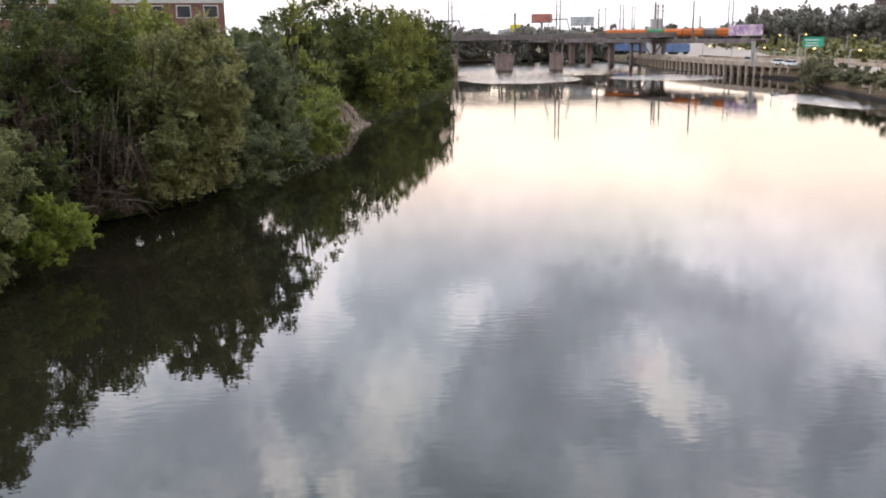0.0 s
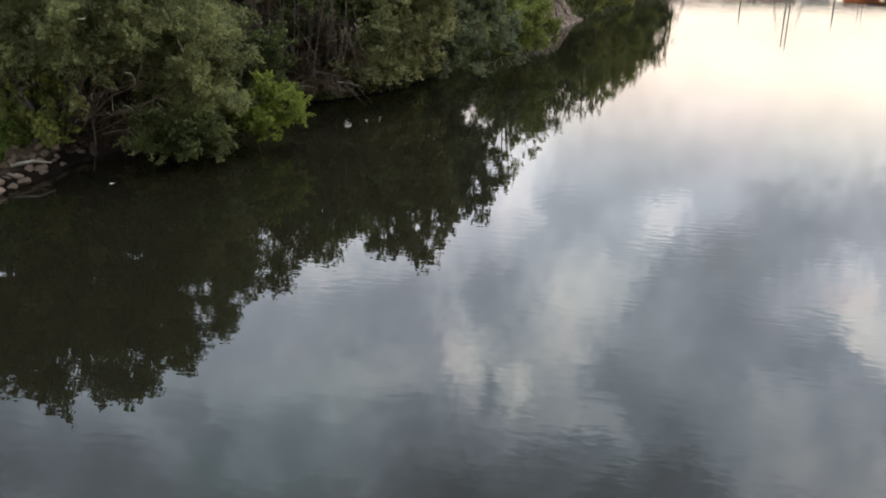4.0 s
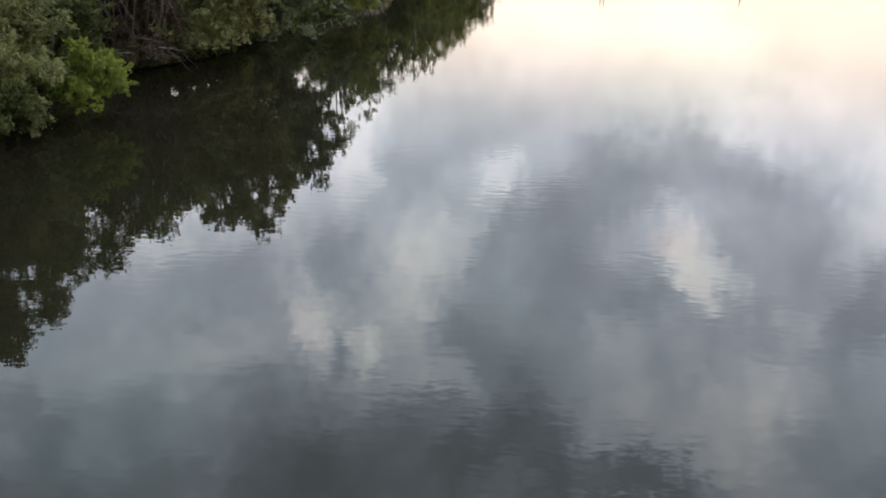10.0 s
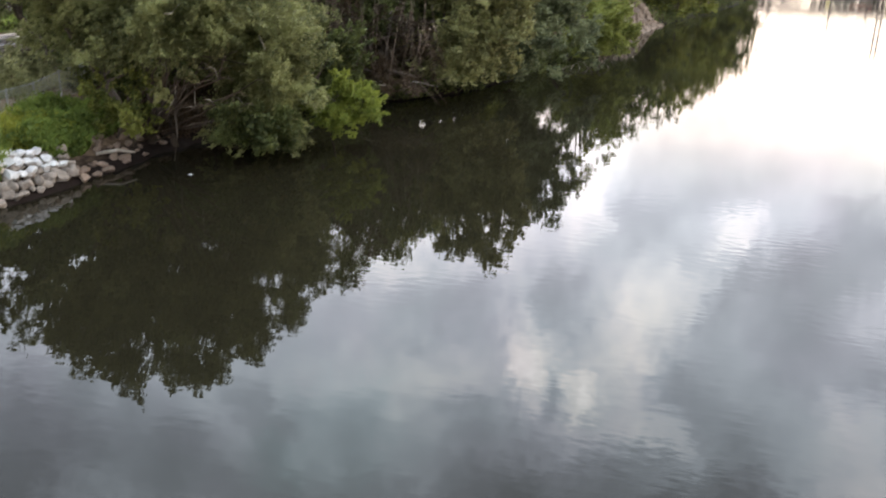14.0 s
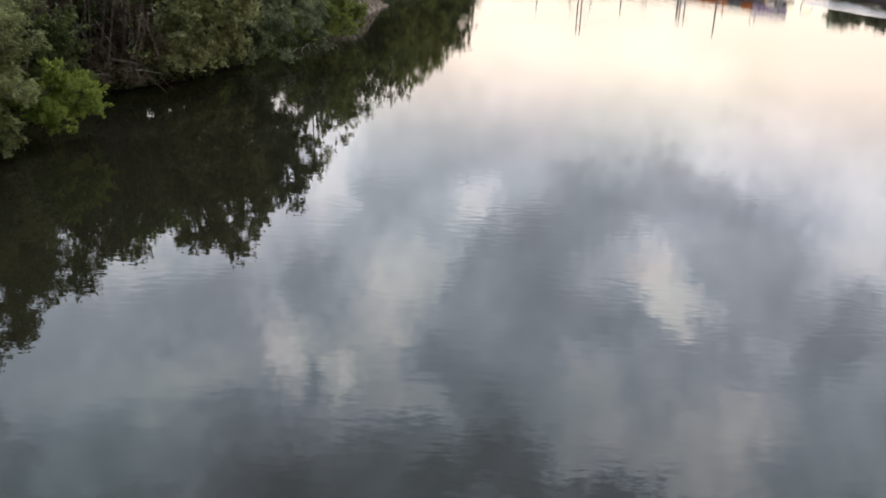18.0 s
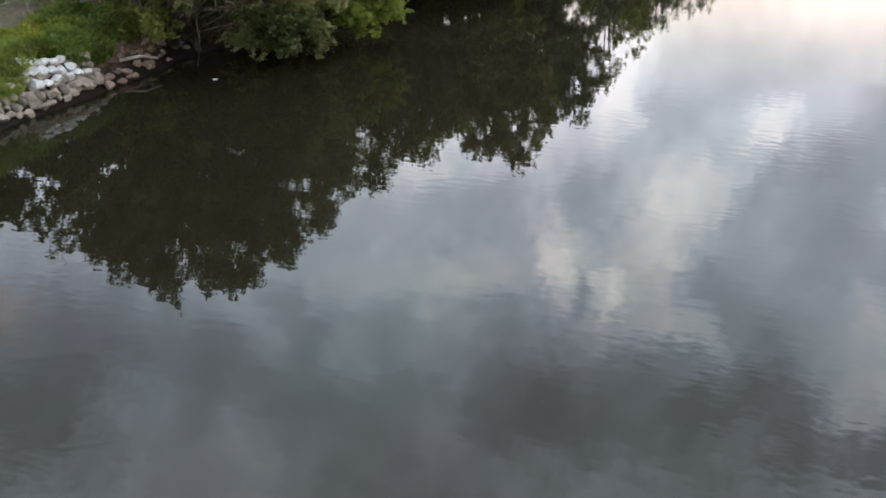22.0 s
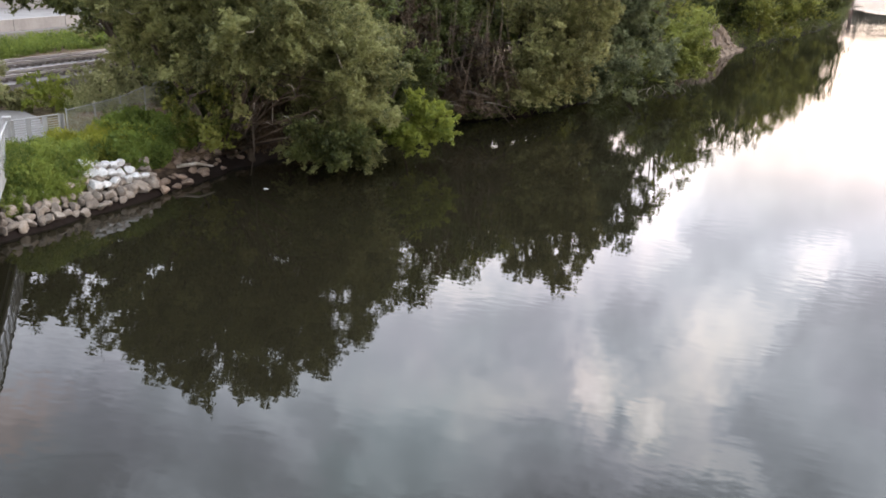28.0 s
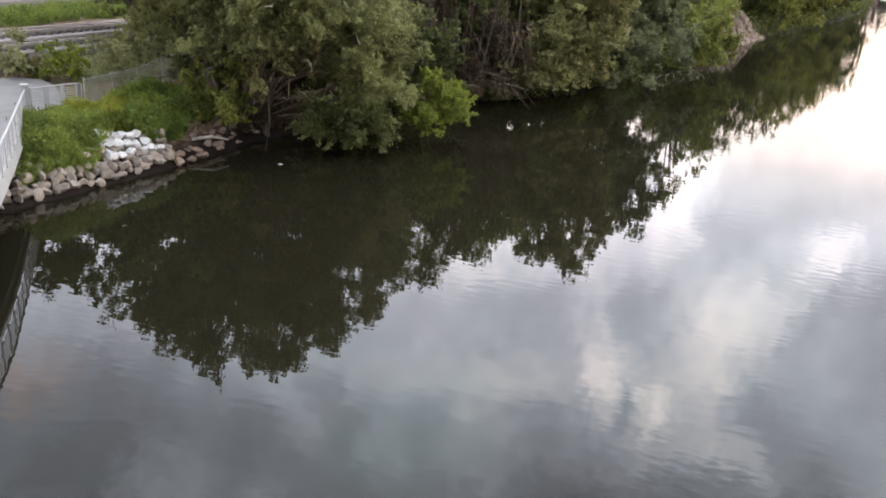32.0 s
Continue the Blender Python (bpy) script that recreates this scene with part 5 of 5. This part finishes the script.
def mast(name, label, azimuth, distance, top, radius=0.3, arms=0, twin=0.0, mat=None):
    x, yv = polar(azimuth, distance)
    z = 9.2 if 295 < distance < 345 else max(float(ground_z(x, yv)), -0.5)
    root = thing(name, label, "pole", (x, yv, z), -azimuth, group="overhead line masts")
    for k in ((-twin / 2, twin / 2) if twin else (0.0,)):
        part("pole", tube([(k, 0, 0), (k, 0, top - z)], [radius, radius * 0.7], 7), mat or POLE_STEEL, root)
    for k in range(arms):
        part("arm", box((0, 0, top - z - 0.8 - 1.6 * k), (3.2 + twin, 0.2, 0.2)), mat or POLE_STEEL, root)
    return root


for a, d, h, tw, arms in ((4.75, 330, 19, 0, 0), (9.9, 340, 20, 0, 0), (13.6, 330, 21, 1.6, 2), (15.55, 300, 21, 0, 0), (15.95, 322, 16.5, 0, 0), (11.3, 430, 24, 1.5, 0), (17.7, 420, 27, 1.8, 2), (4.7, 520, 22, 0, 1), (10.3, 560, 26, 0, 2), (12.0, 600, 27, 1.5, 1)):
    mast("line_mast", "tall dark overhead-line mast by the railway", a, d, h, 0.3, arms, tw)
def catenary_tower(azimuth, distance, base, top):
    """Twin poles with a cross arm and splayed legs, standing on the bridge."""
    x, yv = polar(azimuth, distance)
    root = thing("catenary_tower", "dark lattice overhead-line tower on the bridge", "tower", (x, yv, base), -azimuth, group="overhead line masts")
    for k in (-0.6, 0.6):
        part("pole", tube([(k, 0, -0.3), (k, 0, top - base)], [0.22, 0.16], 7), POLE_STEEL, root)
        part("leg", tube([(k * 7, 0, -0.3), (k * 4.6, 0, 4.8)], [0.18, 0.16], 6), POLE_STEEL, root)
    part("cross_arm", box((0, 0, 4.8), (6.4, 0.3, 0.35)), POLE_STEEL, root)
    for k in range(5):
        part("lacing", box((0, 0, 1.0 + (top - base - 2) * k / 4), (1.2, 0.14, 0.14)), POLE_STEEL, root)


catenary_tower(0.68, 299, 11.2, 24)
catenary_tower(7.42, 300, 11.2, 23.5)
for k in range(4):
    wire = thing("overhead_wire", "thin dark overhead wire above the bridge", "wire", (0, 0, 0), group="overhead wires")
    z = 17.0 + 1.6 * k
    a, b, c = Vector((*polar(0.68, 299), z)), Vector((*polar(7.42, 300), z)), Vector((*polar(13.6, 330), z - 1.0))
    sag = Vector((0, 0, -0.9))
    part("span", tube([a, a.lerp(b, 0.25) + sag * 0.75, a.lerp(b, 0.5) + sag, a.lerp(b, 0.75) + sag * 0.75, b], [0.05] * 5, 5), POLE_STEEL, wire)
    part("span", tube([b, b.lerp(c, 0.25) + sag * 0.75, b.lerp(c, 0.5) + sag, b.lerp(c, 0.75) + sag * 0.75, c], [0.05] * 5, 5), POLE_STEEL, wire)
tower = thing("signal_tower", "pale stepped tower beyond the viaduct", "tower", (*polar(13.4, 360), 2.5))
part("base", box((0, 0, 5.5), (6, 6, 11), 0, 0.2), PALE_STEEL, tower)
part("upper", box((0, 0, 12.4), (4, 4, 2.8), 0, 0.2), PALE_STEEL, tower)
part("stack", tube([(-0.6, 0, 13.5), (-0.6, 0, 20)], [0.45, 0.35], 10), POLE_STEEL, tower)


def billboard(azimuth, distance, z, wide, tall, mat, label):
    x, yv = polar(azimuth, distance)
    root = thing("billboard", label, "billboard", (x, yv, 3), -azimuth)
    part("board", box((0, 0, z - 3), (wide, 0.5, tall), 0, 0.05), mat, root)
    part("frame", box((0, 0.1, z - 3 - tall / 2 - 0.2), (wide + 0.5, 0.6, 0.35)), POLE_STEEL, root)
    part("pole", tube([(0, 0.4, -0.6), (0, 0.4, z - 3 - tall / 2)], [0.5, 0.5], 8), POLE_STEEL, root)


billboard(6.4, 420, 18.3, 9.5, 3.6, BILLBOARD_RED, "red and white billboard above the far bridge")
billboard(4.8, 400, 13.9, 5.2, 3.0, BRIGHT_YELLOW, "bright yellow lit billboard above the far bridge")
billboard(8.9, 440, 17.0, 11.0, 3.8, BILLBOARD_PALE, "pale grey billboard above the far bridge")

# ---- east bank, expressway ----
road = part("expressway", slab([(71, 337), (74.6, 284), (79, 246), (87, 216), (84, 190), (76, 150), (74, 100), (74, 20), (120, 20), (118, 150), (112, 215), (110, 300), (150, 450), (200, 620), (160, 630), (116, 500), (82, 400)], 1.9, 3.1), ROAD)
tagged(road, "pale concrete expressway along the east bank", "road", kind="structure")
bulk = thing("bulkhead", "stained concrete bulkhead on closely set piles", "bulkhead", (0, 0, 0), kind="structure")
LINE = [(70.2, 337), (73.8, 284), (78.2, 246), (86.2, 216)]
for (ax, ay), (bx, by) in zip(LINE, LINE[1:]):
    d, h = math.hypot(bx - ax, by - ay), math.atan2(by - ay, bx - ax)
    part("cap_beam", box(((ax + bx) / 2, (ay + by) / 2, 3.2), (d, 1.3, 1.3), h, 0.05), OLD_CONCRETE, bulk)
    part("kerb", box(((ax + bx) / 2 + 1.0, (ay + by) / 2, 3.95), (d, 0.4, 0.5), h, 0.06), OLD_CONCRETE, bulk)
pile = bpy.data.meshes.new("pile")
b = tube([(0, 0, -2), (0, 0, 2.66)], [0.62, 0.56], 9)
b.to_mesh(pile)
b.free()
pile.materials.append(OLD_CONCRETE)
for p, h in along_edge(LINE, 3.5):
    o = hang("pile", pile, bulk)
    o.location = (p.x - 0.2, p.y, 0)
sheet = part("retaining_wall", slab([(71.2, 337), (74.8, 284), (79.2, 246), (87.2, 216), (88, 216), (80, 246), (75.6, 284), (72, 337)], -1.0, 2.66), DARK_BRICK)
tagged(sheet, "dark wall behind the piles", "wall", kind="structure")
for pts, z, label in (([(86, 300), (93, 250), (100, 205), (97, 160)], 3.1, "concrete barrier in the middle of the expressway"), ([(100, 285), (112, 215), (114, 150)], 3.1, "concrete barrier on the far side of the expressway"), ([(76.4, 188), (75.4, 150), (74.4, 105)], 2.6, "concrete parapet on the river side")):
    wall = thing("road_barrier", label, "barrier", (0, 0, z), kind="structure")
    for (ax, ay), (bx, by) in zip(pts, pts[1:]):
        d, h = math.hypot(bx - ax, by - ay), math.atan2(by - ay, bx - ax)
        k = max(1, int(d / 6))
        for i in range(k):
            f = (i + 0.5) / k
            part("segment", box((ax + (bx - ax) * f, ay + (by - ay) * f, 0.4), (d / k - 0.06, 0.5, 0.8), h, 0.06), OLD_CONCRETE, wall)
quay = thing("quay_wall", "old concrete quay with square posts", "quay wall", (0, 0, 0), kind="structure")
part("beam", box((74.0, 128, 2.3), (1.2, 60, 1.2), -0.03, 0.05), OLD_CONCRETE, quay)
for k in range(15):
    part("post", box((73.6 + 0.02 * k, 100 + 3.8 * k, 0.6), (0.7, 0.7, 3.4), 0, 0.05), OLD_CONCRETE, quay)


block = thing("mooring_block", "weathered tan mooring block standing in the river", "mooring", (56.6, 103.0, 0.0), 12)
part("body", box((0, 0, 0.2), (1.5, 1.3, 1.5), 0, 0.1), OLD_CONCRETE, block)
part("cap", box((0, 0, 1.0), (1.6, 1.4, 0.14), 0, 0.04), PALE_WOOD, block)


def street_lamp(azimuth, distance, top, side=1):
    x, yv = polar(azimuth, distance)
    root = thing("street_lamp", "lit street lamp on a slim pole by the expressway", "street lamp", (x, yv, 3.0), -azimuth, group="street lamps")
    part("pole", tube([(0, 0, 0), (0, 0, top - 3.4), (0.2 * side, 0, top - 3.1), (1.6 * side, 0, top - 3.0)], [0.14, 0.11, 0.09, 0.07], 7), PALE_STEEL, root)
    part("lamp_head", box((1.9 * side, 0, top - 3.0), (0.7, 0.3, 0.16), 0, 0.03), POLE_STEEL, root)
    part("lens", box((1.9 * side, 0, top - 3.2), (0.55, 0.28, 0.18), 0, 0.04), AMBER, root, "glowing amber lens")


for a, d, h, s in ((12.6, 330, 8.6, 1), (17.9, 262, 7.0, 1), (19.3, 250, 7.4, 1), (20.3, 236, 7.2, 1), (22.0, 225, 7.6, 1), (24.4, 205, 7.6, 1), (26.6, 185, 8.4, 1), (16.2, 280, 7.4, 1), (20.9, 290, 10.2, -1), (21.6, 280, 10.4, 1), (24.2, 280, 10.0, 1)):
    street_lamp(a, d, h, s)
sx, sy = polar(22.4, 236)
sign = thing("road_sign", "large green overhead road sign beside the expressway", "road sign", (sx, sy, 3.0), -22.4)
lift = 2.7
part("board", box((0, 0, 3.0 + lift), (4.6, 0.15, 2.4), 0, 0.03), SIGN_GREEN, sign)
for k in (-1.6, 1.6):
    part("post", tube([(k, 0.15, -0.5), (k, 0.15, 3.8 + lift)], [0.12, 0.12], 6), PALE_STEEL, sign)
for k, (w, zz) in enumerate(((3.2, 3.5), (2.6, 2.8), (3.0, 2.2))):
    part("text_bar", box((-0.3, -0.085, zz + lift), (w, 0.012, 0.26)), MARKING, sign)
column = thing("sign_column", "pale round column beside the road", "column", (*polar(19.1, 240), 2.8))
part("shaft", tube([(0, 0, 0), (0, 0, 6.2)], [0.55, 0.5], 12), PALE_STEEL, column)


def car(azimuth, distance, turn, mat, label):
    x, yv = polar(azimuth, distance)
    root = thing("car", label, "car", (x, yv, 3.1), turn, group="cars on the expressway")
    body = bmesh.new()
    add_box(body, (0, 0, 0.62), (4.5, 1.8, 0.65), 0, 0.12)
    part("body", body, mat, root)
    cabin = bmesh.new()
    r = bmesh.ops.create_cube(cabin, size=1.0, matrix=Matrix.Translation((-0.2, 0, 1.2)) @ Matrix.Diagonal((2.6, 1.6, 0.6, 1)))
    for v in r["verts"]:
        if v.co.z > 1.2:
            v.co.x = -0.2 + (v.co.x + 0.2) * 0.7
    part("cabin", cabin, DARK_GLASS, root)
    part("roof", box((-0.2, 0, 1.51), (1.9, 1.5, 0.05)), mat, root)
    for wx in (-1.4, 1.4):
        for wy in (-0.85, 0.85):
            part("wheel", tube([(wx, wy - 0.1, 0.33), (wx, wy + 0.1, 0.33)], [0.33, 0.33], 12), RUBBER, root)


car(20.5, 240, 95, WHITE_CAR, "white car on the expressway")
car(21.2, 232, 95, WHITE_CAR, "white car on the expressway")
car(18.9, 262, 98, GREY_PAINT, "grey car on the expressway")

for a, d, h, r in ((22.9, 200, 5.8, 3.8), (23.6, 192, 5.0, 3.6), (24.8, 181, 4.0, 3.4), (26.0, 171, 3.8, 3.2), (27.2, 163, 4.6, 3.4), (28.6, 152, 4.0, 3.2)):
    tree("shore_bush", "dusty green bush on the east shore", a, d, [(a, d, h * 0.47, r, r, h * 0.47)], DUSTY_LEAF, 13000, 0.5, clumps=110, small=0.6, large=1.2, hollow=0.25, trunk=0.15, limbs=3, category="bush", group="east shore bushes")


def woods(name, label, rows, mat, count, size, cells):
    """A far wood: many clumps over a band. Rows: azimuth, distance, low, high, half width, half depth."""
    cl = []
    for a, d, lo, hi, hw, hd in rows:
        x, yv = polar(a, d)
        for k in range(cells):
            f = rng.uniform(-1, 1)
            u = rng.uniform(0, 1) ** 0.7
            top = hi * (0.86 + 0.14 * math.sin(a * 3 + f * 5))
            cl.append((x + f * hw, yv + rng.uniform(-1, 1) * hd, lo + (top - lo) * u, rng.uniform(0.13, 0.24) * (hi - lo)))
    me = crown_mesh(cl, count, size, mat, 0.1, 0.7)
    me.name = name
    tagged(new(name, me), label, "woods", kind="stuff")


# the hill, far-bank and horizon woods carry haze in their leaf colours
woods("hill_woods", "dark wooded hill behind the expressway", [(19.2, 560, 3, 18, 16, 20), (21.2, 570, 3, 23, 22, 20), (23.6, 575, 3, 23, 26, 20), (26.2, 580, 3, 23, 26, 20)], HAZE_PALED_LEAF, 70000, 1.5, 150)
woods("roadside_woods", "low scrubby woods along the expressway", [(18.2, 470, 2, 8.5, 16, 10), (20.2, 420, 2, 8.0, 16, 10), (22.5, 360, 2, 8.5, 16, 10), (24.6, 310, 2, 8.0, 13, 10), (26.6, 280, 2, 8.5, 13, 10), (28.5, 250, 2, 8.5, 13, 10), (13.0, 660, 2, 9, 20, 10), (16.5, 640, 2, 9, 24, 10)], OLIVE_LEAF, 26000, 1.0, 50)
woods("far_bank_woods", "dark trees on the far bank beneath the bridge", [(0.0, 382, 0.4, 13.5, 16, 7), (3.5, 383, 0.4, 13.0, 16, 7), (6.8, 385, 0.4, 12.5, 16, 7), (10.0, 390, 0.4, 11.5, 16, 7), (13, 410, 1, 10.5, 16, 6), (-4, 392, 1, 15, 16, 6)], HAZE_PALED_LEAF, 110000, 1.0, 190)
woods("horizon_woods", "hazy line of distant trees on the horizon", [(a, 900 + 40 * (i % 3), 3, 17, 40, 20) for i, a in enumerate(range(-24, 34, 4))], HAZE_PALED_FAR_LEAF, 16000, 3.0, 30)

# ---- buildings ----
def building(name, label, azimuth, distance, z0, wide, deep, tall, mat, floors, bays, trim=True):
    x, yv = polar(azimuth, distance)
    root = thing(name, label, "building", (x, yv, z0), -azimuth)
    part("wall", box((0, 0, tall / 2), (wide, deep, tall)), mat, root)
    part("roof", box((0, 0, tall + 0.15), (wide + 0.5, deep + 0.5, 0.3)), ROOF_TRIM if trim else mat, root)
    if trim:
        part("parapet", box((0, -deep / 2 - 0.12, tall - 0.5), (wide + 0.3, 0.2, 0.8)), ROOF_TRIM, root)
    fh = tall / floors
    for f in range(floors):
        for k in range(bays):
            wx = -wide / 2 + wide * (k + 0.5) / bays
            win = part("window", box((wx, -deep / 2 - 0.02, fh * (f + 0.52)), (wide / bays * 0.55, 0.16, fh * 0.5)), ROOF_TRIM, root)
            part("pane", box((wx, -deep / 2 - 0.08, fh * (f + 0.52)), (wide / bays * 0.47, 0.1, fh * 0.42)), DARK_GLASS, win)


building("brick_building", "long red-brick building with a pale roofline behind the trees", -19.6, 230, 3.0, 50, 14, 17.8, BRICK, 3, 8)
building("brick_annex", "pale upper block of the brick building behind the trees", -18.6, 246, 3.0, 32, 12, 22.5, OLD_CONCRETE, 5, 8)
building("dark_building", "dark brick block on the wooded hill", 26.6, 640, 8.0, 26, 16, 25.0, DARK_BRICK, 5, 6, False)
building("white_building", "pale flat building beyond the tracks", -49.5, 118, 3.4, 30, 12, 5.0, LOT_WALL, 1, 8)
for i, (a, d, w, h) in enumerate(((2.5, 700, 14, 13), (4.3, 760, 16, 14), (7.8, 720, 16, 13), (5.6, 800, 12, 15))):
    building("far_shed", "low pale industrial shed near the horizon", a, d, 3.0, w, 14, h - 3, BILLBOARD_PALE, 1, 6, False)
for i in range(5):
    x, yv = polar(11.2 + 0.9 * i, 385 - 8 * i)
    tr = thing("parked_trailer", "blue box trailer parked behind the viaduct", "trailer", (x, yv, 3.0), 8, group="parked trailers")
    part("box_body", box((0, 0, 2.4), (7.5, 2.6, 2.9), 0, 0.05), BLUE_SHEET, tr)
    for wx in (-2.4, -1.3, 2.6):
        part("wheel", tube([(wx, -1.2, 0.45), (wx, 1.2, 0.45)], [0.5, 0.5], 10), RUBBER, tr)
    part("undercarriage", box((0, 0, 0.85), (7.0, 1.4, 0.25)), RUBBER, tr)
